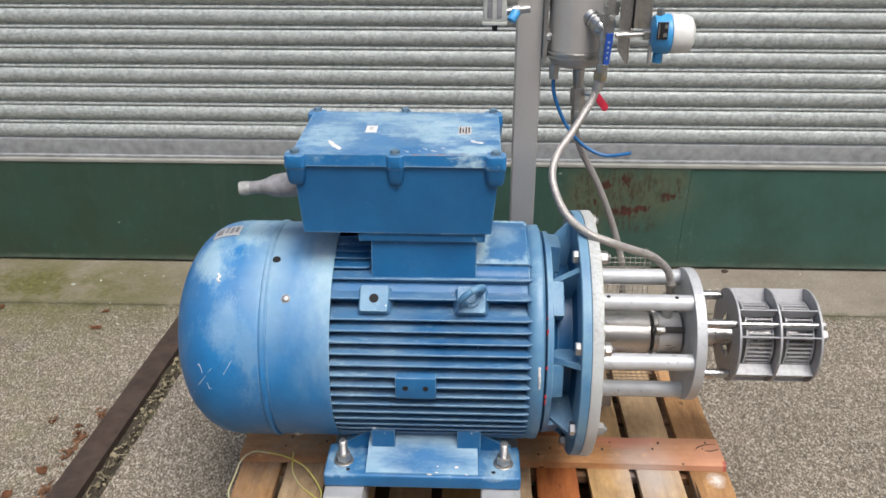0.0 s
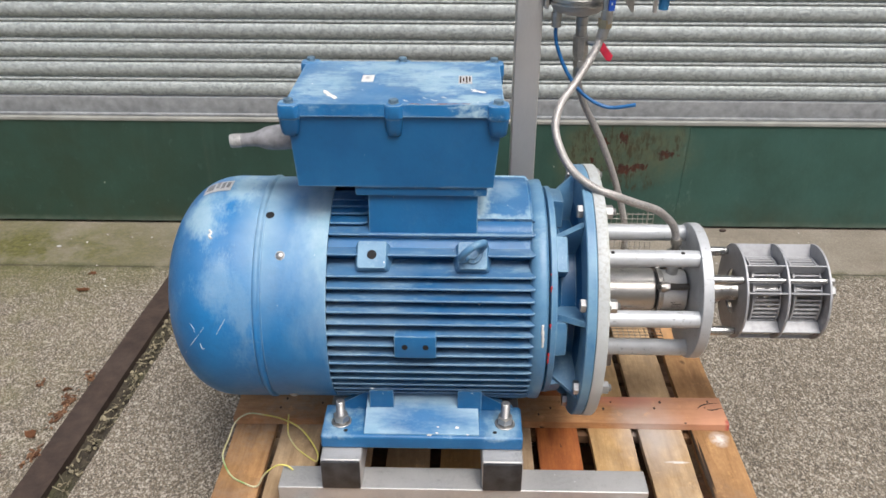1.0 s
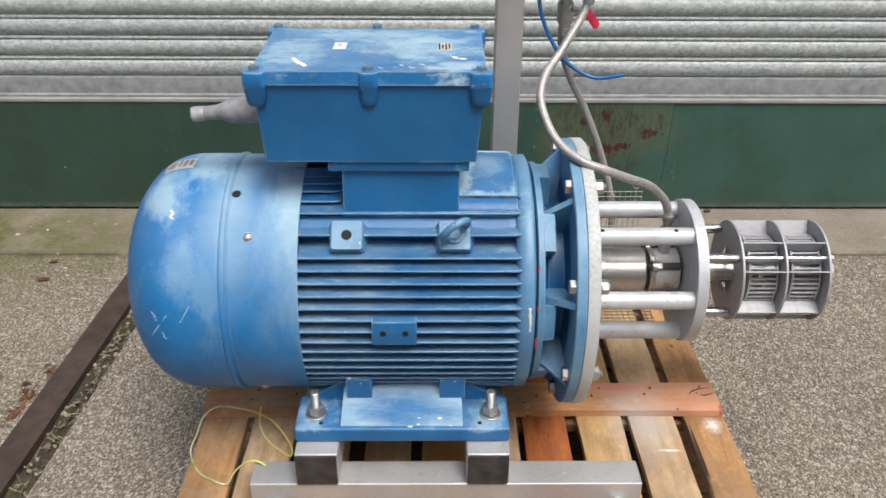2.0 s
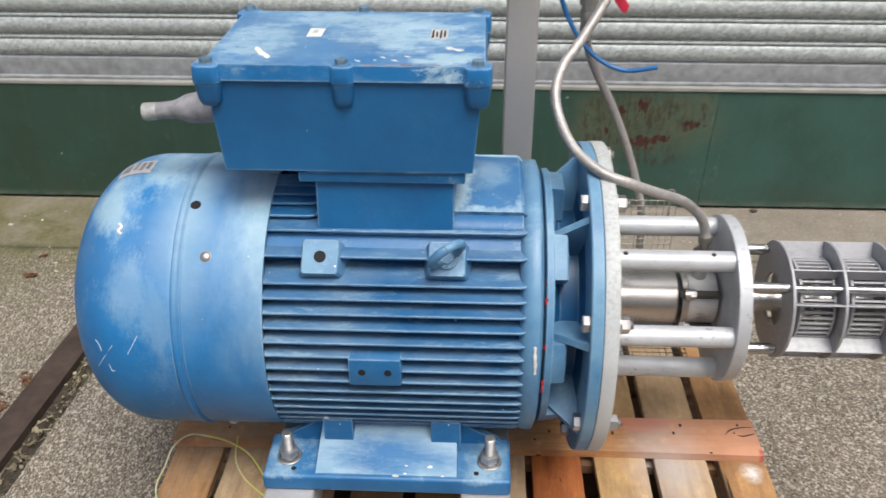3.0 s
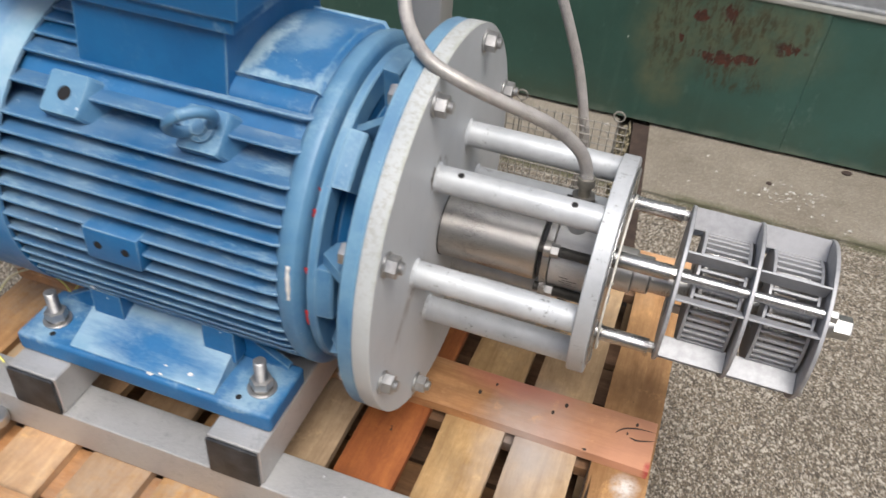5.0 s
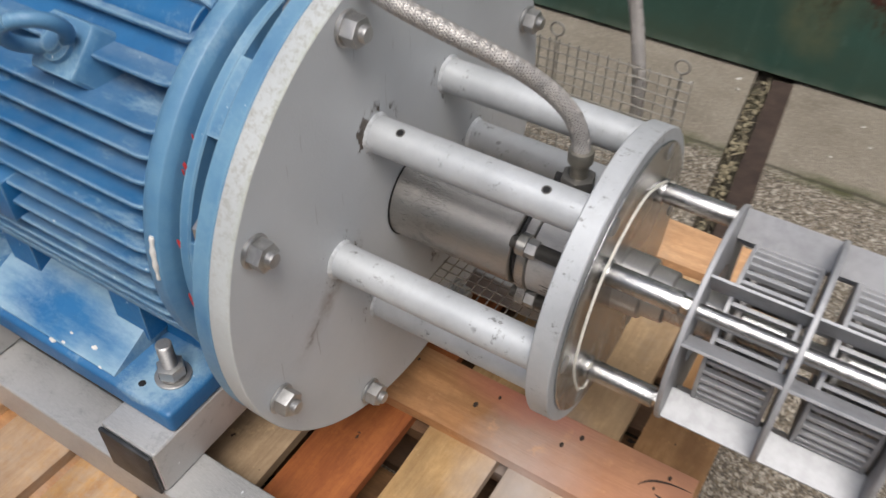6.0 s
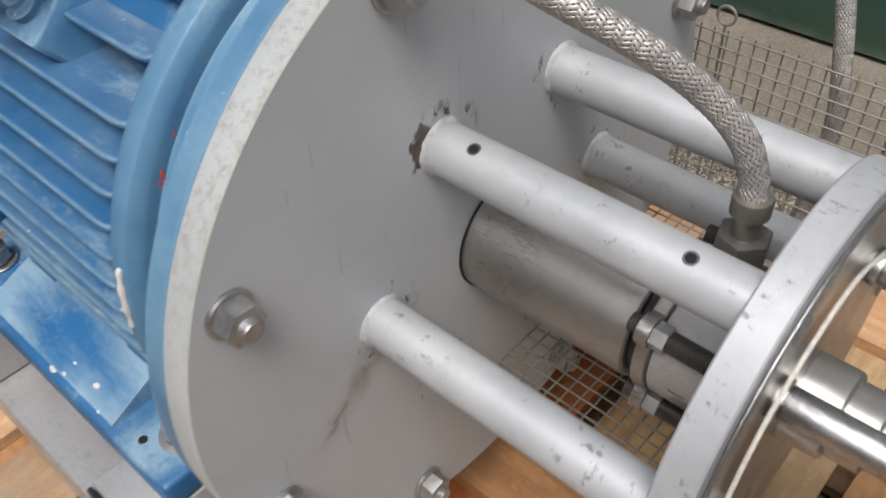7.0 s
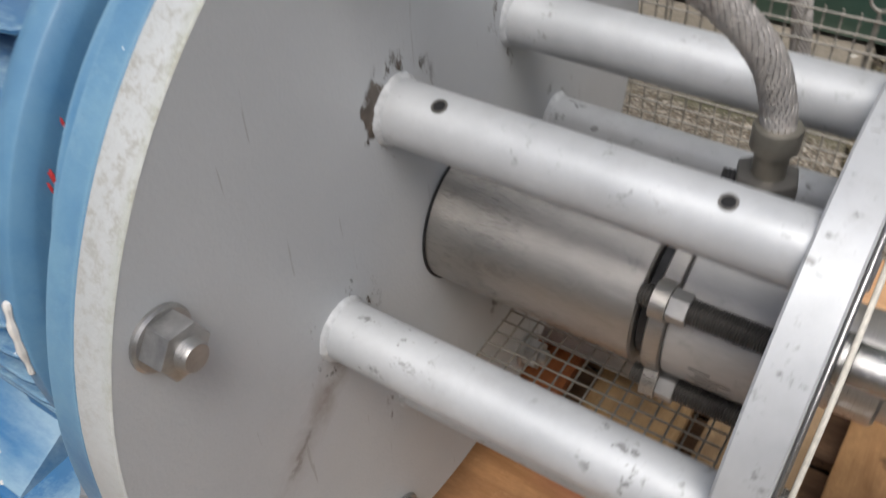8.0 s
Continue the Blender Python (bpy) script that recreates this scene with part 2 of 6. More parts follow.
def blue_paint(name, chalk=1.0, streak=(1, 1, 1), pale=0.0, zones=(), band=False, keep=None, dots=.45, trough=0.0, tone=1.0, grain=13, crisp=3.2):
    """Weathered blue enamel. zones: (centre, size, strength) of chalked patches; keep: where the blue is left in a chalked field."""
    k = Mat(name, 0.42)
    base = k.ramp(k.noise(9, 6, .6), .3, .7, (0.006 * tone, 0.098 * tone, 0.258 * tone), (0.010 * tone, 0.136 * tone, 0.332 * tone))
    grime = k.math("MULTIPLY", k.ramp(k.noise(34, 6, .7), .55, .75), .35)
    base = k.mix(grime, base, (0.010, 0.080, 0.19))
    co = k.mapped(streak)
    fine = k.noise(190, 6, .75, co)
    fbm = k.math("ADD", k.math("MULTIPLY", k.noise(grain, 10, .78, co), .75), k.math("MULTIPLY", fine, .25))
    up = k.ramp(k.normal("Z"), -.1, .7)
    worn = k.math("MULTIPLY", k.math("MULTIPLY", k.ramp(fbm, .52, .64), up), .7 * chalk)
    ragged = k.warp(9, .10, co=k.co, detail=8)
    for c, s, w in zones:
        field = k.math("ADD", k.ramp(k.blob(c, s, ragged), .0, .75), k.math("MULTIPLY", k.math("SUBTRACT", fbm, .5), crisp))
        z = k.math("MULTIPLY", k.ramp(field, .28, .95), k.math("MULTIPLY", k.ramp(k.blob(c, s, ragged), .0, .2), w))
        worn = k.math("MAXIMUM", worn, z)
    # rubbed edges and fillets
    bev = k.n.new("ShaderNodeBevel")
    bev.samples = 4
    bev.inputs["Radius"].default_value = .0045
    dot = k.n.new("ShaderNodeVectorMath")
    dot.operation = "DOT_PRODUCT"
    k.l.new(bev.outputs[0], dot.inputs[0])
    k.l.new(k.n.new("ShaderNodeNewGeometry").outputs["Normal"], dot.inputs[1])
    edge = k.ramp(k.math("SUBTRACT", 1.0, dot.outputs["Value"]), .015, .12)
    edge = k.math("MULTIPLY", edge, k.math("MULTIPLY", k.ramp(k.noise(11, 9, .75), .34, .54), k.ramp(k.normal("Z"), -.6, .3)))
    worn = k.math("MAXIMUM", worn, k.math("MULTIPLY", edge, .95))
    if band:
        # the sheet is bleached towards its open end and beside the swage
        x, z = k.axis("X"), k.axis("Z")
        soft = k.math("MULTIPLY", k.math("SUBTRACT", k.noise(6, 6, .65, k.mapped((1.6, .7, .7))), .5), .14)
        end = k.ramp(k.math("ADD", x, soft), -.64, -.54)
        top = k.ramp(k.math("ADD", z, k.math("MULTIPLY", soft, 3)), .50, .78)
        worn = k.math("MAXIMUM", worn, k.math("MULTIPLY", k.math("MULTIPLY", end, top), .95))
        swage = k.math("MULTIPLY", k.ramp(k.math("ABSOLUTE", k.math("ADD", x, .652)), .07, .0), k.ramp(k.math("ADD", z, soft), .56, .78))
        worn = k.math("MAXIMUM", worn, k.math("MULTIPLY", swage, .75))
    if keep:
        gone = k.math("SUBTRACT", 1.0, k.ramp(k.math("ADD", k.blob(keep[0], keep[1], k.warp(20, .03, detail=8)), k.math("MULTIPLY", k.math("SUBTRACT", k.noise(16, 9, .75, k.mapped((.35, 1.4, 1))), .5), 1.7)), .05, .6))
        worn = k.math("MAXIMUM", worn, k.math("MULTIPLY", gone, .65))
    col = k.mix(worn, base, k.ramp(k.noise(13, 6, .65), .3, .7, (0.225, 0.395, 0.49), (0.42, 0.55, 0.61)))
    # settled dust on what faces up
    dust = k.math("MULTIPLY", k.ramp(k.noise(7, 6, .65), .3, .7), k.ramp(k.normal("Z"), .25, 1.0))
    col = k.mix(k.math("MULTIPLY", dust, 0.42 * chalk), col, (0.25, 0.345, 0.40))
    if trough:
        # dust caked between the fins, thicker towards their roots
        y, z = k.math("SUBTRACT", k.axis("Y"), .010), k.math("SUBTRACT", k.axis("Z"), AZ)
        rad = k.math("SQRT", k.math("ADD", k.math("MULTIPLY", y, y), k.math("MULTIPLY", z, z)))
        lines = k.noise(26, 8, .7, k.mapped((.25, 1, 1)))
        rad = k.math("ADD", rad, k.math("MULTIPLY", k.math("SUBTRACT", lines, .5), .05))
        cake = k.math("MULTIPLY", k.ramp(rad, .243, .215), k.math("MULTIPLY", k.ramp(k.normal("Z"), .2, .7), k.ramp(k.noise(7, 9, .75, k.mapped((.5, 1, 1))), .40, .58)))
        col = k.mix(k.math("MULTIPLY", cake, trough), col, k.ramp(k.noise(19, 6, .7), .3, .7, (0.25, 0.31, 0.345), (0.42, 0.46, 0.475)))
    if pale:
        col = k.mix(k.math("MULTIPLY", k.ramp(k.noise(9, 6, .65), .2, .65), pale), col, (0.165, 0.315, 0.43))
    col = k.mix(k.specks(58, dots, .015, .085), col, (0.70, 0.74, 0.76))
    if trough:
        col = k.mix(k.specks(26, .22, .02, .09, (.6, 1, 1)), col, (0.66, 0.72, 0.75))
    k.bump(k.noise(160, 4), 0.0004).bump(k.noise(30, 3), 0.001, .35)
    return k.done(col, k.mix(worn, k.ramp(k.noise(22), .3, .7, (.36, .36, .36), (.52, .52, .52)), (.75, .75, .75)))


def steel(name, colour=(0.50, 0.50, 0.49), rough=0.34, brushed=None, stain=0.25, metal=1.0, bump=0.0002, dots=0.0, marks=0.0):
    k = Mat(name, rough, metal)
    co = k.mapped(brushed) if brushed else k.co
    n = k.noise(90, 5, .6, co)
    m = k.noise(9, 5)
    col = k.ramp(m, .35, .7, tuple(c * (1 - stain) for c in colour), colour)
    col = k.mix(k.ramp(n, .35, .65), col, tuple(min(1, c * 1.08) for c in colour))
    if marks:
        scuff = k.math("MULTIPLY", k.ramp(k.noise(45, 8, .8), .56, .66), marks)
        col = k.mix(scuff, col, tuple(c * .35 for c in colour))
    if dots:
        col = k.mix(k.specks(50, dots, .015, .07), col, (0.75, 0.76, 0.76))
    r = k.math("ADD", k.math("MULTIPLY", n, .18), rough - .09)
    r = k.math("ADD", r, k.math("MULTIPLY", k.ramp(m, .4, .7), .08))
    k.bump(n, bump)
    return k.done(col, r)


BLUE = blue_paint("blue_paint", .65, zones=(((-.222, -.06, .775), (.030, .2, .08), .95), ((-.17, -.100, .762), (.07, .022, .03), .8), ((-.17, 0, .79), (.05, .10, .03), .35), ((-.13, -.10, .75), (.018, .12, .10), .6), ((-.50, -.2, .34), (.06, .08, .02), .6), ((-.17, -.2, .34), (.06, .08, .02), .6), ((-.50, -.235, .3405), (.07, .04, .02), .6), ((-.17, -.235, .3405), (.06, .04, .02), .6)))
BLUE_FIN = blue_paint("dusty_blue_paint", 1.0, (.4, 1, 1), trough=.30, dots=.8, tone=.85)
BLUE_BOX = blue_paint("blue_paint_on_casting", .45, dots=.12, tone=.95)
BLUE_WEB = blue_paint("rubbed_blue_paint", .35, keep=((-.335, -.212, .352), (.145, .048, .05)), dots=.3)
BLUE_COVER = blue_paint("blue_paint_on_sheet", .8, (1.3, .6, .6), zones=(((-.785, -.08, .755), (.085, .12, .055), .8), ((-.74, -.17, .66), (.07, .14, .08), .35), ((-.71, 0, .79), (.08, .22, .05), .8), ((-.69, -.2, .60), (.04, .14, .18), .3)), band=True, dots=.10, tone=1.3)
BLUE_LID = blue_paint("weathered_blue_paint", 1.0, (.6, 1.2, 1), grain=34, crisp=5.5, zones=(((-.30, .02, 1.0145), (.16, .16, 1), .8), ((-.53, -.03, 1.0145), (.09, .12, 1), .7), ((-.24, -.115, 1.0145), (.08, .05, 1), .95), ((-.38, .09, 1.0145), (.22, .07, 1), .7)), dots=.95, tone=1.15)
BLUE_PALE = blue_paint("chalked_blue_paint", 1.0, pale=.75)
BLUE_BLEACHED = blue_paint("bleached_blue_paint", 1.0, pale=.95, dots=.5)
# darker copy of the blue, with the recess's shade put into the paint
BLUE_RECESS_SHADE = blue_paint("recess_shaded_blue_paint", .15, dots=.1, tone=.7)


def grey_plate_paint():
    k = Mat("grey_painted_steel", 0.5, 0.0)
    col = k.ramp(k.noise(5, 7, .65), .3, .75, (0.425, 0.445, 0.458), (0.515, 0.538, 0.552))
    col = k.mix(k.math("MULTIPLY", k.ramp(k.noise(260, 3), .3, .7), .6), col, (0.475, 0.492, 0.504))
    rag = k.warp(28, .035, detail=8)
    # a brown smear trailing down from one tube
    dy, dz = k.math("ADD", k.axis("Y", rag), .112), k.math("SUBTRACT", k.axis("Z", rag), .536)
    along = k.math("SUBTRACT", k.math("MULTIPLY", dy, -.74), k.math("MULTIPLY", dz, .67))
    side = k.math("ABSOLUTE", k.math("SUBTRACT", k.math("MULTIPLY", dz, .74), k.math("MULTIPLY", dy, .67)))
    smear = k.math("MULTIPLY", k.math("MULTIPLY", k.ramp(along, .120, .03), k.ramp(along, .0, .012)), k.ramp(side, .017, .0))
    smear = k.math("MULTIPLY", smear, k.ramp(k.noise(45, 6, .65), .3, .55))
    col = k.mix(k.math("MULTIPLY", smear, .85), col, (0.245, 0.215, 0.195))
    streak = k.math("MULTIPLY", k.ramp(side, .0035, .0008), k.math("MULTIPLY", k.math("MULTIPLY", k.ramp(along, .088, .080), k.ramp(along, .055, .062)), k.ramp(k.noise(90, 5, .7), .35, .5)))
    col = k.mix(k.math("MULTIPLY", streak, .45), col, (0.11, 0.08, 0.06))
    near = None
    for a in range(6):
        t = radians(60 * a + 2)
        c = k.blob((.018, .010 - .126 * math.cos(t), .543 + .126 * math.sin(t)), (1, .040, .040))
        near = c if near is None else k.math("MAXIMUM", near, c)
    chip = k.math("MULTIPLY", k.ramp(k.noise(75, 7, .8, k.mapped((1, 1, .5), rot=(-.5, 0, 0))), .57, .60), k.ramp(near, .05, .35))
    t = radians(62)
    bare = k.ramp(k.blob((.018, .010 - .126 * math.cos(t) - .017, .543 + .126 * math.sin(t) + .010), (1, .015, .019), k.warp(60, .02, detail=7)), .18, .28)
    chip = k.math("MAXIMUM", chip, k.math("MULTIPLY", bare, k.ramp(k.noise(140, 4), .36, .46)))
    col = k.mix(chip, col, k.ramp(k.noise(120, 3), .3, .7, (0.05, 0.038, 0.028), (0.12, 0.095, 0.075)))
    col = k.mix(k.math("MULTIPLY", k.specks(40, .25, .02, .10), .7), col, (0.16, 0.14, 0.125))
    col = k.mix(k.math("MULTIPLY", k.specks(24, .2, .02, .06), .6), col, (0.66, 0.67, 0.67))
    scratch = k.math("MULTIPLY", k.ramp(k.noise(42, 3, .5, k.mapped((1, 5, .35), rot=(.7, 0, 0))), .70, .72), .5)
    col = k.mix(scratch, col, (0.28, 0.275, 0.27))
    k.bump(k.noise(400, 3), 0.0002).bump(k.noise(9, 3), 0.001, .3).bump(chip, -.0005)
    return k.done(col, k.ramp(k.noise(12), .3, .7, (.38, .38, .38), (.55, .55, .55)))


def rim_paint():
    k = Mat("worn_cream_paint", 0.55)
    col = k.ramp(k.noise(9, 6), .3, .7, (0.45, 0.472, 0.470), (0.53, 0.552, 0.548))
    high = k.ramp(k.math("ADD", k.axis("Z"), k.math("MULTIPLY", k.noise(12, 5), .12)), .60, .80)
    dirt = k.math("MULTIPLY", k.ramp(k.noise(150, 8, .8), .49, .60), k.math("ADD", k.math("MULTIPLY", high, .80), .03))
    col = k.mix(k.math("MULTIPLY", dirt, .62), col, (0.25, 0.22, 0.165))
    algae = k.math("MULTIPLY", k.math("MULTIPLY", k.ramp(k.axis("X"), .012, .0185), high), k.ramp(k.noise(30, 6, .7), .35, .6))
    col = k.mix(k.math("MULTIPLY", algae, .40), col, (0.27, 0.29, 0.15))
    col = k.mix(k.specks(42, .15, .02, .07), col, (0.24, 0.225, 0.20))
    k.bump(k.noise(120, 6), .0008)
    return k.done(col)


RIM = rim_paint()
PLATE = grey_plate_paint()
STEEL = steel("stainless_steel")
BRUSHED = steel("brushed_stainless_steel", (0.52, 0.50, 0.475), .42, (60, 60, 1.2), .2, .55, dots=.08)
POLISHED = steel("polished_stainless_steel", (0.50, 0.497, 0.49), .22, (1.5, 30, 30), .25, marks=.25)


def blasted():
    k = Mat("blasted_stainless_steel", 0.5, 0.30)
    n = k.noise(120, 5)
    col = k.ramp(k.noise(10, 6, .65), .3, .7, (0.41, 0.427, 0.442), (0.565, 0.583, 0.598))
    mark = k.math("MULTIPLY", k.ramp(k.noise(90, 6, .7), .59, .65), k.ramp(k.noise(14, 4), .47, .56))
    mark = k.math("MAXIMUM", k.math("MULTIPLY", mark, .75), k.math("MULTIPLY", k.specks(40, .45, .02, .10, (.6, 1, 1)), .6))
    scrape = k.math("MULTIPLY", k.ramp(k.noise(34, 9, .82, k.mapped((.7, 1, 1), loc=(4, 1, 6))), .60, .64), k.ramp(k.noise(8, 3), .46, .54))
    mark = k.math("MAXIMUM", mark, k.math("MULTIPLY", scrape, .65))
    col = k.mix(mark, col, (0.14, 0.135, 0.13))
    col = k.mix(k.math("MULTIPLY", k.ramp(k.noise(33, 6, .7), .5, .75), .35), col, (0.36, 0.36, 0.36))
    k.bump(k.noise(500, 3), .0002, .7).bump(n, .0002, .3)
    return k.done(col, k.ramp(k.noise(25, 4), .3, .7, (.44, .44, .44), (.62, .62, .62)))


FROST = blasted()
WELD = plain("painted_weld", (0.46, 0.475, 0.485), .55, .05, .25, 120, .0006)
SHAFT = steel("ground_steel_shaft", (0.52, 0.505, 0.485), .27, (40, 1.5, 1.5), .2, .9)
HUB = steel("dull_turned_steel", (0.47, 0.452, 0.422), .27, (1.2, 40, 40), .35, .96, marks=.4, dots=.06)
CAGE = steel("grey_stainless_plate", (0.40, 0.403, 0.415), .56, None, .2, .45, marks=.2)
RAIL = steel("dull_grey_steel_tube", (0.48, 0.475, 0.465), .44, (1.5, 30, 30), .3, .5, dots=.5, marks=.35)
SEAL = steel("dull_machined_steel", (0.50, 0.495, 0.485), .45, (1.2, 40, 40), .25, .6, marks=.3)
OXIDE = steel("dark_oxidised_steel", (0.17, 0.163, 0.152), .42, None, .35, .8)
FERRULE = steel("dull_plated_steel", (0.30, 0.28, 0.24), .42, None, .3, .85)
ZINC = steel("zinc_plated_steel", (0.46, 0.455, 0.445), .40, None, .35, .88, marks=.35)
BRAID = steel("braided_steel_wire", (0.50, 0.475, 0.45), .45, None, .2, .65)
WIRE = steel("galvanised_wire", (0.29, 0.275, 0.245), .55, None, .35, .5)
GLAND_TIP = plain("scuffed_grey_plastic", (0.31, 0.31, 0.30), .6, 0, .35, 60)
BLACK = plain("black_plastic", (0.012, 0.012, 0.014), .45, 0, .3, 80, .0003)
RUBBER = plain("black_rubber", (0.008, 0.008, 0.009), .6)
# near-black colour that paints the shade inside holes and openings
HOLE_SHADE = plain("painted_hole_shade", (0.006, 0.006, 0.007), .8)
GREY_PLASTIC = plain("grey_plastic", (0.20, 0.20, 0.21), .6, 0, .4, 45, .0004)
PALE_GREY = plain("pale_grey_plastic", (0.42, 0.43, 0.40), .5, 0, .1)
WHITE = plain("white_plastic", (0.66, 0.66, 0.63), .4, 0, .06)
SKY_BLUE = plain("light_blue_plastic", (0.05, 0.30, 0.62), .4, 0, .12)
HANDLE_BLUE = plain("blue_vinyl", (0.012, 0.07, 0.36), .4, 0, .15)
RED = plain("red_vinyl", (0.50, 0.02, 0.05), .45, 0, .2)
RED_PAINT = plain("red_paint_smear", (0.45, 0.03, 0.03), .5)
WHITE_PAINT = plain("white_paint_smear", (0.66, 0.64, 0.60), .6)
HOSE_BLUE = plain("blue_nylon", (0.012, 0.12, 0.32), .35, 0, .15)
BOLT_BLUE = plain("worn_blue_grey_paint", (0.12, 0.20, 0.27), .5, .2, .3)
RUST_SCRAPE = plain("rusty_scrape", (0.26, 0.135, 0.095), .7, 0, .5, 120)
END_CAP = plain("scuffed_black_plastic", (0.028, 0.029, 0.031), .5, 0, .6, 40, .0004)
TAG = steel("etched_aluminium", (0.56, 0.565, 0.57), .5, None, .3, .4, marks=.5)
CORD = plain("white_cord", (0.58, 0.56, 0.50), .8, 0, .2, 300)
BRASS = steel("dull_brass", (0.50, 0.42, 0.28), .35)


def concrete():
    k = Mat("exposed_aggregate_concrete", 0.85)
    x, y = k.axis("X"), k.axis("Y")
    base = k.ramp(k.noise(2.2, 7, .65), .3, .72, (0.128, 0.101, 0.070), (0.212, 0.172, 0.124))
    for scale, light, dark, lo in ((420, .45, .60, .62), (270, .62, .62, .76), (165, .75, .55, .91), (90, .70, .45, .975)):
        grit = k.voronoi(scale, "Color", co=k.mapped((1, .75, 1)))
        g = k.n.new("ShaderNodeSeparateColor")
        k.l.new(grit, g.inputs[0])
        base = k.mix(k.math("MULTIPLY", k.ramp(g.outputs[0], lo, lo + .12), light), base, (0.58, 0.53, 0.45))
        base = k.mix(k.math("MULTIPLY", k.ramp(g.outputs[1], lo, lo + .12), dark), base, (0.030, 0.026, 0.020))
    broom = k.ramp(k.noise(34, 5, .65, k.mapped((.10, 1, 1))), .50, .70)
    base = k.mix(k.math("MULTIPLY", broom, .30), base, (0.085, 0.068, 0.048))
    bloom = k.math("MULTIPLY", k.ramp(k.axis("X"), -1.25, -1.6), k.ramp(k.noise(9, 8, .75), .42, .66))
    base = k.mix(k.math("MULTIPLY", bloom, .45), base, (0.150, 0.142, 0.050))
    # smoother trowelled strip at the foot of the wall
    strip = k.ramp(y, 1.0, 1.03)
    smooth = k.ramp(k.noise(5, 8, .68), .3, .7, (0.195, 0.166, 0.126), (0.305, 0.270, 0.216))
    smooth = k.mix(k.specks(22, .35, .02, .10), smooth, (0.50, 0.49, 0.45))
    smooth = k.mix(k.specks(17, .3, .02, .09), smooth, (0.06, 0.05, 0.04))
    smooth = k.mix(k.math("MULTIPLY", k.ramp(k.noise(150, 3), .5, .8), .35), smooth, (0.12, 0.11, 0.09))
    base = k.mix(k.math("MULTIPLY", strip, .8), base, smooth)
    # moss
    moss = k.math("MULTIPLY", k.blob((-2.0, 1.14, 0), (1.15, .42, 1)), k.ramp(k.noise(6, 8, .7), .28, .56))
    base = k.mix(k.math("MULTIPLY", moss, 1.3), base, k.ramp(k.noise(55, 6, .75), .35, .65, (0.062, 0.064, 0.018), (0.150, 0.140, 0.042)))
    line = k.math("MULTIPLY", k.ramp(k.math("ABSOLUTE", k.math("SUBTRACT", k.axis("Y", k.warp(14, .05)), 1.018)), .035, .004), k.ramp(k.noise(7, 7, .7), .38, .58))
    base = k.mix(k.math("MULTIPLY", line, .9), base, (0.062, 0.068, 0.022))
    crackline = k.math("MULTIPLY", k.ramp(k.math("ABSOLUTE", k.math("SUBTRACT", k.axis("Y", k.warp(9, .02)), 1.02)), .008, .002), k.ramp(k.noise(20, 5), .3, .5))
    base = k.mix(k.math("MULTIPLY", crackline, .75), base, (0.04, 0.036, 0.022))
    stain = k.ramp(k.noise(3.4, 7, .7), .6, .75)
    base = k.mix(k.math("MULTIPLY", stain, .4), base, (0.105, 0.09, 0.07))
    k.bump(k.voronoi(330), 0.0022, .85).bump(k.noise(600, 2), 0.0008).bump(k.noise(12, 5), 0.004, .4)
    return k.done(base)


CONCRETE = concrete()


def galvanised():
    k = Mat("galvanised_steel", 0.55, 0.15)
    sp = k.voronoi(95, "Color", co=k.mapped((1, 1, 1.3)))
    g = k.n.new("ShaderNodeSeparateColor")
    k.l.new(sp, g.inputs[0])
    mott = k.math("ADD", k.math("MULTIPLY", k.noise(42, 6, .72), .75), k.math("MULTIPLY", g.outputs[0], .28))
    col = k.ramp(mott, .36, .70, (0.262, 0.287, 0.280), (0.455, 0.490, 0.480))
    col = k.mix(k.math("MULTIPLY", k.ramp(k.noise(1.6, 5), .5, .8), .5), col, (0.31, 0.318, 0.318))
    streak = k.math("MULTIPLY", k.ramp(k.noise(5, 5, .6, k.mapped((6, 1, .3))), .6, .8), .35)
    col = k.mix(streak, col, (0.26, 0.265, 0.26))
    k.bump(k.noise(35, 5), .0008, .4)
    return k.done(col, k.ramp(k.noise(30, 4), .3, .7, (.45, .45, .45), (.65, .65, .65)))


GALV = galvanised()
SILL = plain("pale_weathered_sill", (0.27, 0.27, 0.245), .7, 0, .22, 9, .0006)
BAR = plain("dull_galvanised_bar", (0.25, 0.26, 0.265), .6, .1, .25, 30, .0005)


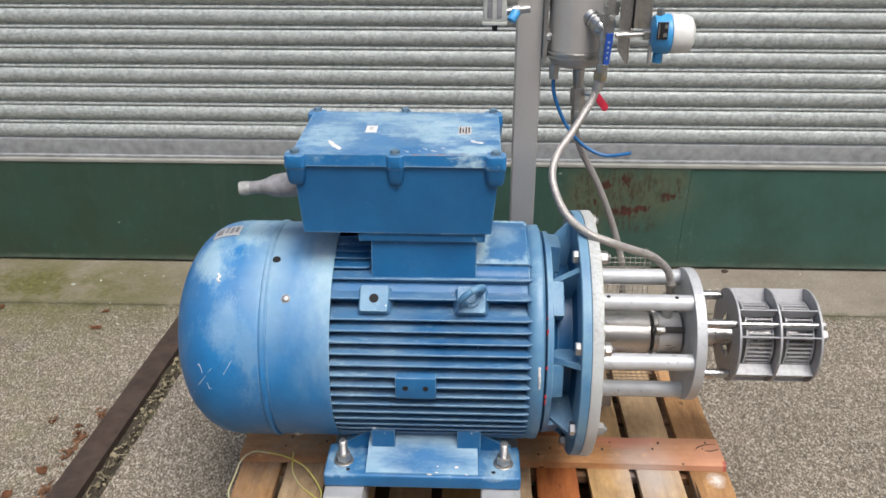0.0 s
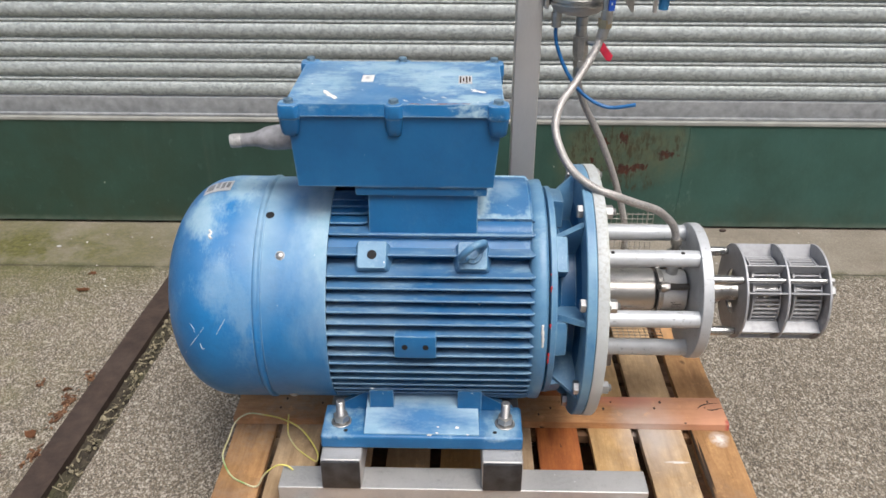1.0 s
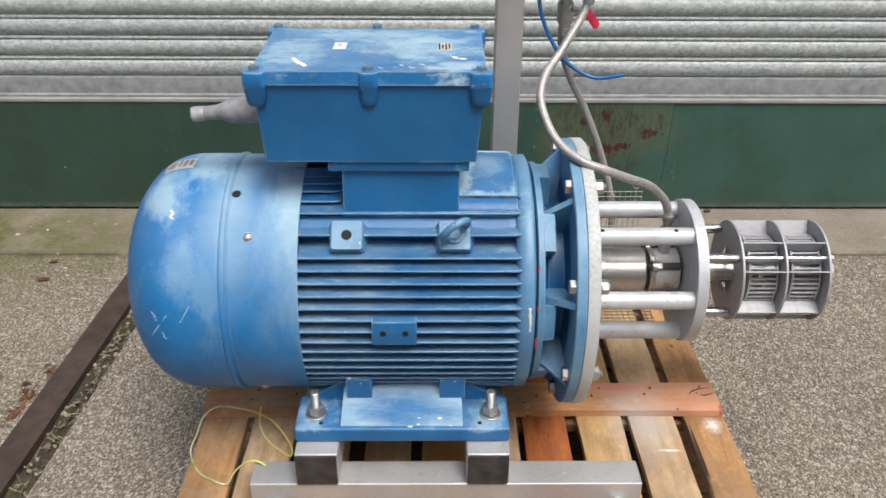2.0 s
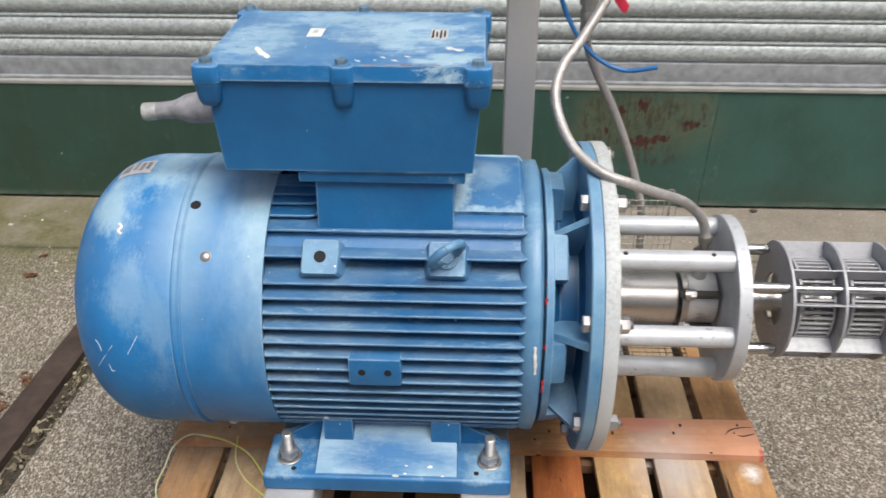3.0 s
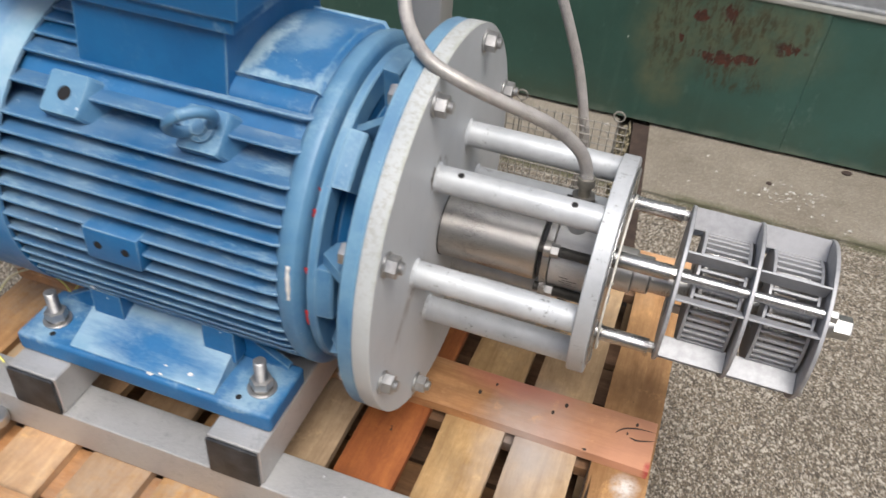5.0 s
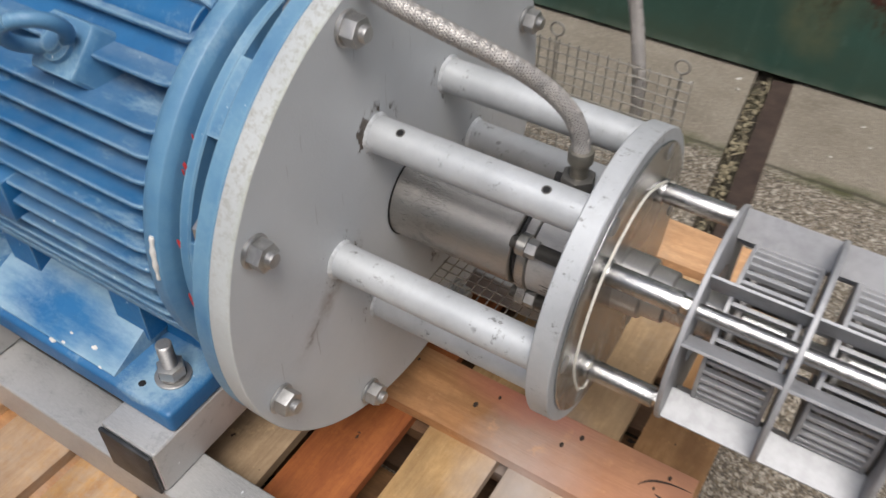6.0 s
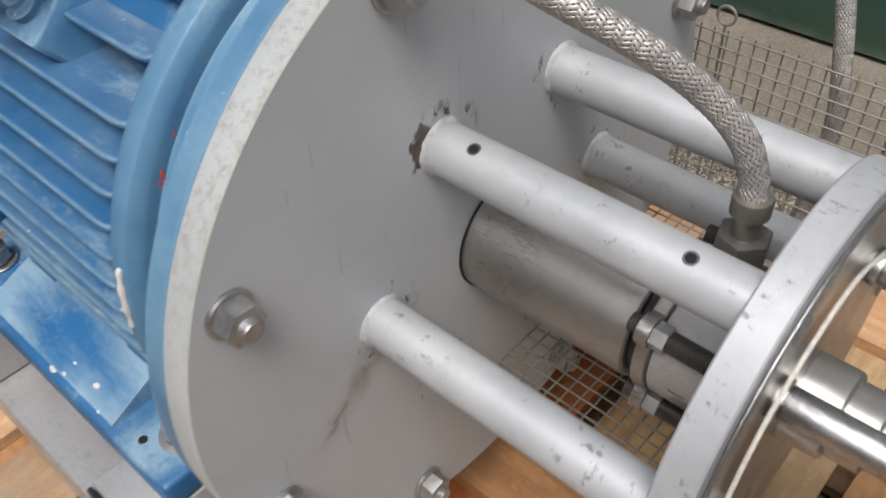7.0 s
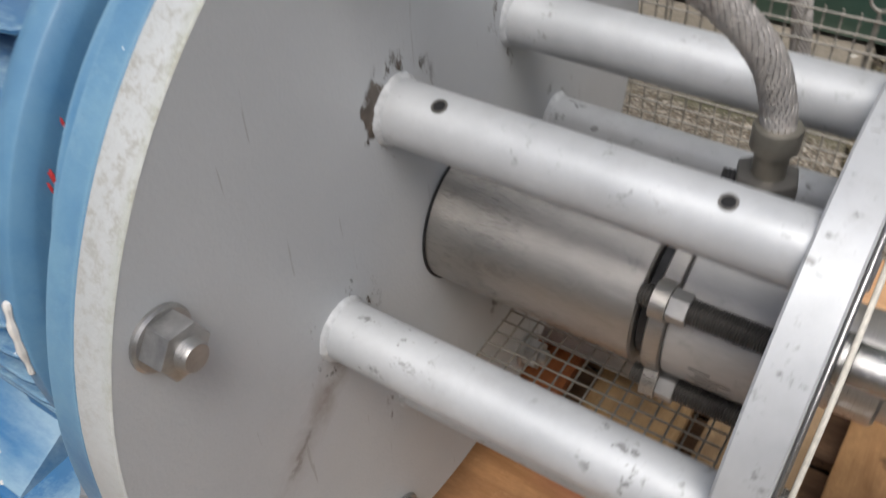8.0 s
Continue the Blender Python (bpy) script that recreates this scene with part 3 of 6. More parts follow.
def green_paint():
    k = Mat("green_painted_steel", 0.5)
    col = k.ramp(k.noise(2.6, 6, .65), .3, .7, (0.019, 0.051, 0.039), (0.032, 0.083, 0.064))
    run = k.ramp(k.noise(4, 6, .6, k.mapped((7, 1, .5))), .55, .8)
    col = k.mix(k.math("MULTIPLY", run, .35), col, (0.065, 0.115, 0.09))
    wash = k.math("MULTIPLY", k.ramp(k.axis("X"), .30, .70), k.ramp(k.noise(5, 7, .7), .25, .6))
    col = k.mix(k.math("MULTIPLY", wash, .55), col, (0.042, 0.112, 0.096))
    left = k.math("MULTIPLY", k.ramp(k.axis("X"), -.5, -1.6), k.ramp(k.noise(3, 7, .7), .3, .6))
    col = k.mix(k.math("MULTIPLY", left, .55), col, (0.024, 0.036, 0.018))
    low = k.math("MULTIPLY", k.ramp(k.axis("Z"), .14, .0), k.ramp(k.noise(7, 6, .6), .35, .65))
    col = k.mix(k.math("MULTIPLY", low, .6), col, (0.05, 0.055, 0.03))
    rag = k.warp(16, .07, detail=8)
    drip = k.noise(70, 8, .75, k.mapped((1, 1, .28), co=k.warp(25, .02)))
    fleck = k.noise(120, 8, .8, k.mapped((1, 1, .5)))

    def patches(items):
        res = None
        for c, sz in items:
            q = k.blob((c[0], 1.36, c[1]), (sz[0], 1, sz[1]), rag)
            res = q if res is None else k.math("MAXIMUM", res, q)
        return res

    # olive bloom and brown runs round the rust
    bloom = patches((((.20, .30), (.14, .18)), ((.40, .32), (.26, .15)), ((.20, .17), (.09, .12)), ((.53, .37), (.06, .09))))
    col = k.mix(k.math("MULTIPLY", k.ramp(bloom, .0, .55), k.math("ADD", k.math("MULTIPLY", k.ramp(k.noise(22, 8, .7), .3, .65), .5), .25)), col, (0.098, 0.108, 0.060))
    runs = patches((((.20, .30), (.08, .17)), ((.34, .35), (.19, .10)), ((.39, .20), (.12, .05)), ((.54, .37), (.03, .07))))
    runs = k.math("MULTIPLY", k.ramp(runs, .0, .5), k.ramp(drip, .48, .58))
    col = k.mix(k.math("MULTIPLY", runs, .85), col, (0.036, 0.022, 0.009))
    rust = patches((((.225, .285), (.016, .03)), ((.335, .250), (.125, .038)), ((.405, .262), (.055, .022)), ((.262, .362), (.036, .028)), ((.335, .368), (.034, .036)), ((.505, .309), (.060, .032))))
    mask = k.ramp(k.math("ADD", k.ramp(rust, .0, .7), k.math("ADD", k.math("MULTIPLY", k.math("SUBTRACT", drip, .5), 2.6), k.math("MULTIPLY", k.math("SUBTRACT", fleck, .5), 2.2))), .66, .76)
    mask = k.math("MULTIPLY", mask, k.ramp(rust, .03, .12))
    col = k.mix(mask, col, k.ramp(k.noise(60, 7, .75), .35, .65, (0.022, 0.010, 0.006), (0.082, 0.024, 0.012)))
    crease = k.ramp(k.math("ABSOLUTE", k.math("ADD", k.axis("X", k.warp(6, .02)), 1.225)), .012, .001)
    col = k.mix(k.math("MULTIPLY", crease, k.math("MULTIPLY", k.ramp(k.noise(18, 6, .7), .35, .6), .5)), col, (0.05, 0.075, 0.055))
    # pale scuffs, mostly beside the seam
    scuff = k.math("MULTIPLY", k.ramp(k.noise(30, 9, .8, k.mapped((1, 1, .6))), .58, .66), .45)
    col = k.mix(scuff, col, (0.070, 0.125, 0.105))
    seam = k.math("MULTIPLY", k.ramp(k.math("ABSOLUTE", k.math("SUBTRACT", k.axis("X", k.warp(9, .03)), .575)), .05, .003), k.ramp(k.noise(48, 9, .8, k.mapped((1, 1, .35))), .56, .64))
    col = k.mix(k.math("MULTIPLY", seam, .6), col, (0.19, 0.245, 0.22))
    lip = k.math("MULTIPLY", k.ramp(k.math("ADD", k.axis("Z"), k.math("MULTIPLY", k.noise(30, 6), .02)), .046, .026), k.ramp(k.noise(12, 6, .7), .35, .6))
    col = k.mix(k.math("MULTIPLY", lip, .6), col, (0.13, 0.165, 0.13))
    chips = k.specks(14, .3, .01, .08)
    col = k.mix(chips, col, (0.3, 0.32, 0.28))
    k.bump(k.noise(5, 4), .006, .5).bump(k.noise(60, 5), .0008)
    k.bump(mask, -.0006)
    return k.done(col, k.ramp(mask, 0, 1, (.46, .46, .46), (.85, .85, .85)))


GREEN = green_paint()


def wood(name, light, dark, along="Y", tint=None):
    k = Mat(name, 0.75)
    r = k.each()
    off = k.n.new("ShaderNodeCombineXYZ")
    for i in range(3):
        k.l.new(k.math("MULTIPLY", r, 37.0 + 11 * i), off.inputs[i])
    add = k.n.new("ShaderNodeVectorMath")
    k.l.new(k.co, add.inputs[0])
    k.l.new(off.outputs[0], add.inputs[1])
    st = (1, .11, 1) if along == "Y" else (.11, 1, 1)
    co = k.mapped(st, co=add.outputs[0])
    grain = k.noise(46, 10, .72, co, .5)
    fine = k.noise(260, 4, .6, co)
    big = k.noise(4, 5, .6, add.outputs[0])
    col = k.ramp(grain, .34, .66, tuple(c * .88 for c in dark), light)
    mottle = k.ramp(k.noise(75, 8, .78, add.outputs[0]), .42, .66)
    col = k.mix(k.math("MULTIPLY", mottle, .4), col, tuple(c * .8 for c in dark))
    col = k.mix(k.math("MULTIPLY", k.ramp(fine, .45, .7), .35), col, dark)
    hue = k.n.new("ShaderNodeHueSaturation")
    k.l.new(col, hue.inputs["Color"])
    k.l.new(k.math("ADD", k.math("MULTIPLY", r, .35), .8), hue.inputs["Value"])
    k.l.new(k.math("ADD", k.math("MULTIPLY", k.math("FRACT", k.math("MULTIPLY", r, 7.3)), .3), .8), hue.inputs["Saturation"])
    col = k.mix(k.math("MULTIPLY", k.ramp(big, .48, .7), .6), hue.outputs[0], tuple(c * .5 for c in dark))
    blotch = k.ramp(k.noise(16, 7, .7, k.mapped((1, .5, 1) if along == "Y" else (.5, 1, 1), co=add.outputs[0])), .45, .62)
    col = k.mix(k.math("MULTIPLY", blotch, .34), col, tuple(c * .42 for c in dark))
    grey = k.math("MULTIPLY", k.ramp(k.noise(3.1, 5, .6, k.mapped(loc=(3, 7, 1))), .5, .68), k.ramp(k.noise(60, 5, .7), .3, .6))
    col = k.mix(k.math("MULTIPLY", grey, .5), col, (0.36, 0.315, 0.265))
    col = k.mix(k.math("MULTIPLY", k.blob((.19, -.02, .17), (.10, .17, .06), k.warp(14, .08)), .85), col, (0.50, 0.455, 0.43))
    ring = k.ramp(k.blob((.352, -.037, .16), (.030, .036, .04), k.warp(30, .02, detail=7)), .1, .8)
    line = k.ramp(k.blob((.236, -.120, .16), (.036, .006, .04), k.warp(50, .008, detail=7)), .1, .6)
    col = k.mix(k.math("MULTIPLY", k.math("MAXIMUM", ring, line), k.ramp(k.noise(90, 5, .7), .25, .55)), col, (0.66, 0.62, 0.58))
    if tint:
        end = k.math("MULTIPLY", k.ramp(k.math("ADD", k.axis("X"), k.math("MULTIPLY", k.noise(9, 5), .3)), .22, .50), .6)
        col = k.mix(end, col, tint)
        pink = k.ramp(k.blob((.14, .09, .18), (.13, .05, .05), k.warp(20, .05, detail=7)), .05, .7)
        col = k.mix(k.math("MULTIPLY", pink, .6), col, (0.60, 0.20, 0.15))
        red = k.ramp(k.blob((.388, -.002, .172), (.026, .024, .03), k.warp(40, .03, detail=7)), .25, .6)
        col = k.mix(red, col, (0.42, 0.07, 0.06))
    knot = k.ramp(k.voronoi(6, co=k.mapped((1.5, .8, 1), co=k.warp(18, .05, add.outputs[0]))), .075, .03)
    col = k.mix(k.math("MULTIPLY", knot, .75), col, (0.04, 0.018, 0.008))
    col = k.mix(k.specks(30, .3, .02, .12, (1, .5, 1) if along == "Y" else (.5, 1, 1)), col, (0.035, 0.022, 0.014))
    crack = k.ramp(k.noise(30, 3, .5, k.mapped((1, .03, 1) if along == "Y" else (.03, 1, 1), co=add.outputs[0])), .715, .73)
    col = k.mix(crack, col, (0.03, 0.017, 0.009))
    pale = k.math("MULTIPLY", k.ramp(k.noise(22, 8, .75, k.mapped(loc=(5, 2, 9))), .58, .70), .45)
    col = k.mix(pale, col, tuple(min(1, c * 1.35) for c in light))
    k.bump(crack, -.002)
    k.bump(grain, .0015, .5).bump(fine, .0006)
    return k.done(col)


WOOD = wood("pallet_wood", (0.56, 0.315, 0.125), (0.33, 0.160, 0.056))
WOOD_GREY = wood("weathered_pallet_wood", (0.58, 0.400, 0.215), (0.37, 0.232, 0.115))
WOOD_RED = wood("reddish_pallet_wood", (0.50, 0.165, 0.040), (0.30, 0.080, 0.020))
WOOD_X = wood("pallet_cross_wood", (0.58, 0.325, 0.165), (0.40, 0.200, 0.092), "X", (0.62, 0.30, 0.20))
WOOD_PALE = wood("pale_pallet_wood", (0.62, 0.365, 0.140), (0.42, 0.215, 0.078))
WOOD_PALE_X = wood("pale_cross_wood", (0.70, 0.425, 0.225), (0.53, 0.285, 0.135), "X")
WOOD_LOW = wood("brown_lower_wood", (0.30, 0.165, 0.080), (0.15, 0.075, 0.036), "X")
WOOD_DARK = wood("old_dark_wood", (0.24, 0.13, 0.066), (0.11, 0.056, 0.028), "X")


def rusty_steel():
    k = Mat("rusty_steel", 0.8, 0.1)
    col = k.ramp(k.noise(20, 7, .65), .3, .7, (0.028, 0.018, 0.014), (0.066, 0.043, 0.032))
    col = k.mix(k.math("MULTIPLY", k.ramp(k.noise(4, 4), .5, .8), .5), col, (0.085, 0.064, 0.052))
    k.bump(k.noise(90, 5), .0015)
    return k.done(col)


RUSTY = rusty_steel()


def earth():
    k = Mat("dirt_and_grit", 0.9)
    col = k.ramp(k.noise(60, 6, .7), .3, .7, (0.018, 0.014, 0.009), (0.075, 0.060, 0.040))
    col = k.mix(k.math("MULTIPLY", k.ramp(k.noise(9, 4), .5, .7), .5), col, (0.06, 0.062, 0.022))
    k.bump(k.noise(120, 5), .006)
    return k.done(col)


EARTH = earth()


def grit_bits():
    k = Mat("pale_grit", 0.85)
    r = k.n.new("ShaderNodeNewGeometry").outputs["Random Per Island"]
    return k.done(k.ramp(r, 0, 1, (0.012, 0.010, 0.006), (0.36, 0.31, 0.20)))


GRIT = grit_bits()


def crumb_bits():
    k = Mat("plaster_crumbs", 0.85)
    r = k.n.new("ShaderNodeNewGeometry").outputs["Random Per Island"]
    return k.done(k.ramp(r, 0, 1, (0.16, 0.13, 0.10), (0.62, 0.60, 0.55)))


CRUMB = crumb_bits()


def litter_bits():
    k = Mat("crumbled_leaves", 0.85)
    r = k.n.new("ShaderNodeNewGeometry").outputs["Random Per Island"]
    return k.done(k.ramp(r, 0, 1, (0.10, 0.040, 0.020), (0.36, 0.20, 0.11)))


LITTER = litter_bits()


def earth_wire():
    k = Mat("green_and_yellow_wire", 0.45)
    s = k.math("SINE", k.math("MULTIPLY", k.math("ADD", k.axis("X"), k.axis("Y")), 34))
    return k.done(k.mix(k.ramp(k.noise(11, 3), .45, .6), k.ramp(s, -.35, -.05, (0.16, 0.34, 0.08), (0.66, 0.60, 0.16)), (0.66, 0.63, 0.42)))


EARTH_WIRE = earth_wire()
WALL = plain("pale_render", (0.42, 0.41, 0.38), .8, 0, .12, 4, .002)
LEAF = plain("dry_leaf", (0.19, 0.08, 0.035), .8, 0, .4)


# ---- setting ----
def flat(x0, x1, y0, y1, z, bm=None):
    b = B()
    b.faces.new([b.verts.new(p) for p in ((x0, y0, z), (x1, y0, z), (x1, y1, z), (x0, y1, z))])
    return join(bm, b)


WALL_Y = 1.362
# two steel-edged channels run towards the wall: plan x at y = 0 and lean per metre of y
LEFT_CH = (-1.345, -1.205, 0.062)
RIGHT_CH = (0.245, 0.335, -0.098)


def ground():
    """One sheet with the two channels pressed into it."""
    b = B()
    far = 80.0
    ys = [-far, -4.0, WALL_Y + .3]
    x = []
    for y in ys:
        l0, l1, ls = LEFT_CH
        r0, r1, rs = RIGHT_CH
        yy = max(y, -4.0)
        a, c, d, e = l0 + ls * yy, l1 + ls * yy, r0 + rs * yy, r1 + rs * yy
        x.append([(-far, 0), (a, 0), (a, -.035), (c, -.035), (c, 0), (d, 0), (d, -.035), (e, -.035), (e, 0), (far, 0)])
    rows = [[b.verts.new((px, y, pz)) for px, pz in r] for y, r in zip(ys, x)]
    for s, t in zip(rows, rows[1:]):
        for i in range(len(s) - 1):
            b.faces.new((s[i], s[i + 1], t[i + 1], t[i]))
    last = rows[-1]
    back = [b.verts.new((v.co.x, far, 0)) for v in last]
    for i in range(len(last) - 1):
        b.faces.new((last[i], last[i + 1], back[i + 1], back[i]))
    tagged(link("ground", b, CONCRETE), "weathered exposed-aggregate concrete yard with moss by the wall", "ground", kind="structure")


ground()


def channel(x0, x1, lean, steel_left, seed):
    rng = random.Random(seed)
    y0, y1 = -4.0, WALL_Y - .01
    w = .078 if steel_left else .048
    s0, s1 = (x0, x0 + w) if steel_left else (x1 - w, x1)
    d0, d1 = (x0 + w, x1) if steel_left else (x0, x1 - w)
    at = lambda x, y, z: (x + lean * y, y, z)
    b = hexa([at(s0, y0, -.06), at(s1, y0, -.06), at(s1, y1, -.06), at(s0, y1, -.06), at(s0, y0, .004), at(s1, y0, .004), at(s1, y1, .004), at(s0, y1, .004)], .004)
    tagged(link("steel_edge", b, RUSTY), "rusty brown steel edge beam set in the concrete", "edge beam", kind="structure")
    b = B()
    n, m = 260, 8
    rows = []
    for i in range(n + 1):
        y = y0 + (y1 - y0) * i / n
        rows.append([b.verts.new(at(d0 + (d1 - d0) * j / m, y, -.018 + .012 * noise.noise((y * 9, j * .6, seed)) + .006 * noise.noise((y * 40, j * 2.1, seed)))) for j in range(m + 1)])
    for s, t in zip(rows, rows[1:]):
        for j in range(m):
            b.faces.new((s[j], s[j + 1], t[j + 1], t[j]))
    tagged(link("channel_dirt", b, EARTH), "dark dirt packed in the joint of the concrete", "dirt", kind="stuff")
    b = B()
    for _ in range(520):
        y = rng.uniform(-.6, y1)
        x = rng.uniform(d0 + .006, d1 - .006)
        s = rng.uniform(.0025, .008)
        g = B()
        bmesh.ops.create_icosphere(g, subdivisions=1, radius=s)
        for v in g.verts:
            v.co *= rng.uniform(.7, 1.2)
        if rng.random() < .3:
            g.transform(Matrix.Diagonal((rng.uniform(2, 5), .35, .3, 1)))
        g.transform(Matrix.Translation(at(x, y, -.016 + rng.uniform(0, .008))) @ Euler((rng.uniform(-.4, .4), rng.uniform(-.4, .4), rng.uniform(0, 6.3))).to_matrix().to_4x4())
        me = bpy.data.meshes.new("tmp")
        g.to_mesh(me)
        g.free()
        b.from_mesh(me)
        bpy.data.meshes.remove(me)
    for _ in range(90):
        y, x = rng.uniform(-.5, y1 - .05), rng.uniform(d0 + .012, d1 - .012)
        a, n = rng.uniform(0, 6.3), rng.uniform(.008, .022)
        c = Vector(at(x, y, -.008 + rng.uniform(0, .007)))
        u, w = Vector((math.cos(a) * .45, math.sin(a), rng.uniform(-.15, .15))), Vector((-math.sin(a) * .45, math.cos(a), 0))
        bow = rng.uniform(-.6, .6)
        sweep(smooth_line([c - u * n, c - u * n * .3 + w * n * bow, c + u * n * .4 + w * n * bow * .8, c + u * n], 3), rng.uniform(.0006, .0012), 4, bm=b)
    tagged(link("channel_grit", b, GRIT), "pale grit and twigs lying in the dirt", "grit", kind="stuff")


channel(*LEFT_CH, True, 1)
channel(*RIGHT_CH, False, 2)

# plinth of painted sheet steel under the shutter
SEAM = 0.572
plinth = thing("plinth", 0, WALL_Y, 0, "dark green painted steel plinth with rust patches below the shutter", "wall panel")
plinth["kind"] = "structure"
for x0, x1, x2, x3, y in ((-3.2, SEAM - .008, SEAM + .006, -3.2, WALL_Y), (SEAM - .006, 3.2, 3.2, SEAM + .008, WALL_Y + .003)):
    part("panel", hexa([(x0, y, .012), (x1, y, .012), (x1, WALL_Y + .05, .012), (x0, WALL_Y + .05, .012), (x3, y, .425), (x2, y, .425), (x2, WALL_Y + .05, .425), (x3, WALL_Y + .05, .425)], .003), GREEN, plinth)
part("seam_bead", sweep(smooth_line([(SEAM - .008 + .014 * t + .0015 * math.sin(t * 23), WALL_Y - .0002, .02 + .40 * t) for t in [i / 12 for i in range(13)]], 4), .0017, 6), GREEN, plinth)
part("bottom_flange", box(-3.2, 3.2, WALL_Y + .022, WALL_Y + .05, .0, .011, .002), GREEN, plinth)
part("backing", box(-3.2, 3.2, WALL_Y + .052, WALL_Y + .25, 0, .42, 0), WALL, plinth)
part("sill", box(-3.2, 3.2, WALL_Y - .004, WALL_Y + .16, .4255, .4375, .002), SILL, plinth, "pale grey galvanised sill")

shutter = thing("roller_shutter", 0, WALL_Y + .06, .44, "closed galvanised steel roller shutter with ribbed slats", "roller shutter")
shutter["kind"] = "structure"
SY = WALL_Y + .045
b = box(-3.1, 3.1, SY - .012, SY + .014, .439, .505, .002)
box(-3.1, 3.1, SY - .03, SY + .01, .439, .446, .001, bm=b)
part("bottom_bar", b, BAR, shutter)


def slat(z0, pitch):
    """A curved slat with the rolled joint along its top."""
    prof = []
    for i in range(11):
        t = i / 10
        prof.append((SY - .0095 * math.sin(math.pi * t) ** .7, z0 + .006 + t * (pitch - .020)))
    prof += [(SY + .004, z0 + pitch - .0135), (SY + .001, z0 + pitch - .012)]
    for i in range(5):
        a = math.pi * i / 4
        prof.append((SY - .0025 - .0016 * math.sin(a), z0 + pitch - .011 + .009 * i / 4))
    prof += [(SY + .006, z0 + pitch - .001), (SY + .006, z0 + pitch + .006)]
    b = B()
    cols = [[b.verts.new((x, y, z)) for y, z in prof] for x in (-3.1, 3.1)]
    for i in range(len(prof) - 1):
        b.faces.new((cols[0][i], cols[1][i], cols[1][i + 1], cols[0][i + 1]))
    back = [[b.verts.new((x, SY + .02, z)) for z in (prof[0][1], prof[-1][1])] for x in (-3.1, 3.1)]
    b.faces.new((cols[0][0], cols[1][0], back[1][0], back[0][0]))
    return b


PITCH = 0.0713
first = part("slat", slat(.505, PITCH), GALV, shutter)
for i in range(1, 33):
    again(first, Matrix.Translation((0, 0, PITCH * i)))
for nm, x0, x1, z0, z1 in (("wall_west", -14, -3.1, 0, 4.2), ("wall_east", 3.1, 14, 0, 4.2), ("wall_above", -3.1, 3.1, .505 + PITCH * 33, 4.2)):
    tagged(link(nm, box(x0, x1, WALL_Y + .02, WALL_Y + .3, z0, z1, 0), WALL), "plain rendered building wall", "wall", kind="structure")


# unseen plain walls, added behind and beside to cut light from the horizon
for nm, x0, x1, y0, y1 in (("sky_block_south", -14, 14, -9.3, -9.0), ("sky_block_west", -14.3, -14, -9.3, WALL_Y + .3), ("sky_block_east", 14, 14.3, -9.3, WALL_Y + .3)):
    tagged(link(nm, box(x0, x1, y0, y1, 0, 5.0, 0), WALL), "unseen plain wall added to block low sky light", "wall", kind="structure")

# ---- pallet ----
pallet = thing("pallet", -.21, .05, 0, "worn wooden pallet of mixed boards carrying the machine", "pallet")
DECK_Z = .160
deck = [(-.803, .098, WOOD), (-.690, .100, WOOD_GREY), (-.560, .095, WOOD_PALE), (-.43, .10, WOOD_PALE), (-.305, .10, WOOD_PALE), (-.190, .098, WOOD_GREY), (-.078, .097, WOOD_RED), (.048, .101, WOOD_GREY), (.168, .103, WOOD_GREY), (.292, .095, WOOD)]
PY0, PY1 = -.50, .537


def board(x0, x1, y0, y1, z0, z1, seed, along="Y"):
    """A sawn board with a slight cup and rough ends."""
    rng = random.Random(seed)
    b = B()
    n = 10
    rows = []
    L0, L1 = (y0, y1) if along == "Y" else (x0, x1)
    W0, W1 = (x0, x1) if along == "Y" else (y0, y1)
    for i in range(n + 1):
        s = L0 + (L1 - L0) * i / n
        j = [rng.uniform(-.0016, .0016) for _ in range(4)]
        zz = .0015 * noise.noise((s * 3, seed, 0))
        q = [(W0 + j[0], z0), (W1 + j[1], z0), (W1 + j[1], z1 + zz + j[2] * .5 - .002), (W1 - .003 + j[1], z1 + zz), (W0 + .003 + j[0], z1 + zz), (W0 + j[0], z1 + zz - .002)]
        e = rng.uniform(-.003, .003) if i in (0, n) else 0
        rows.append([b.verts.new((w, s + e, z) if along == "Y" else (s + e, w, z)) for w, z in q])
    for s, t in zip(rows, rows[1:]):
        for k in range(6):
            b.faces.new((s[k], s[(k + 1) % 6], t[(k + 1) % 6], t[k]))
    b.faces.new(rows[0][::-1])
    b.faces.new(rows[-1])
    return b


for i, (x, w, mat) in enumerate(deck):
    part("deck_board", board(x, x + w, PY0 + .006 * (i % 3), PY1 - .007 * (i % 2), DECK_Z - .019, DECK_Z, i), mat, pallet)
part("cross_board", board(-.806, .383, -.008, .094, DECK_Z + .0005, DECK_Z + .020, 31, "X"), WOOD_X, pallet, "stained cross board with red marks at its ends")
part("cross_board", board(-.806, .383, PY0, PY0 + .1, DECK_Z + .0005, DECK_Z + .020, 33, "X"), WOOD_PALE_X, pallet)
part("cross_board", board(-.806, .383, .445, .54, DECK_Z + .0005, DECK_Z + .020, 34, "X"), WOOD_PALE_X, pallet)
part("stringer_board", board(-.804, .381, -.375, -.28, DECK_Z - .042, DECK_Z - .0195, 71, "X"), WOOD_X, pallet)
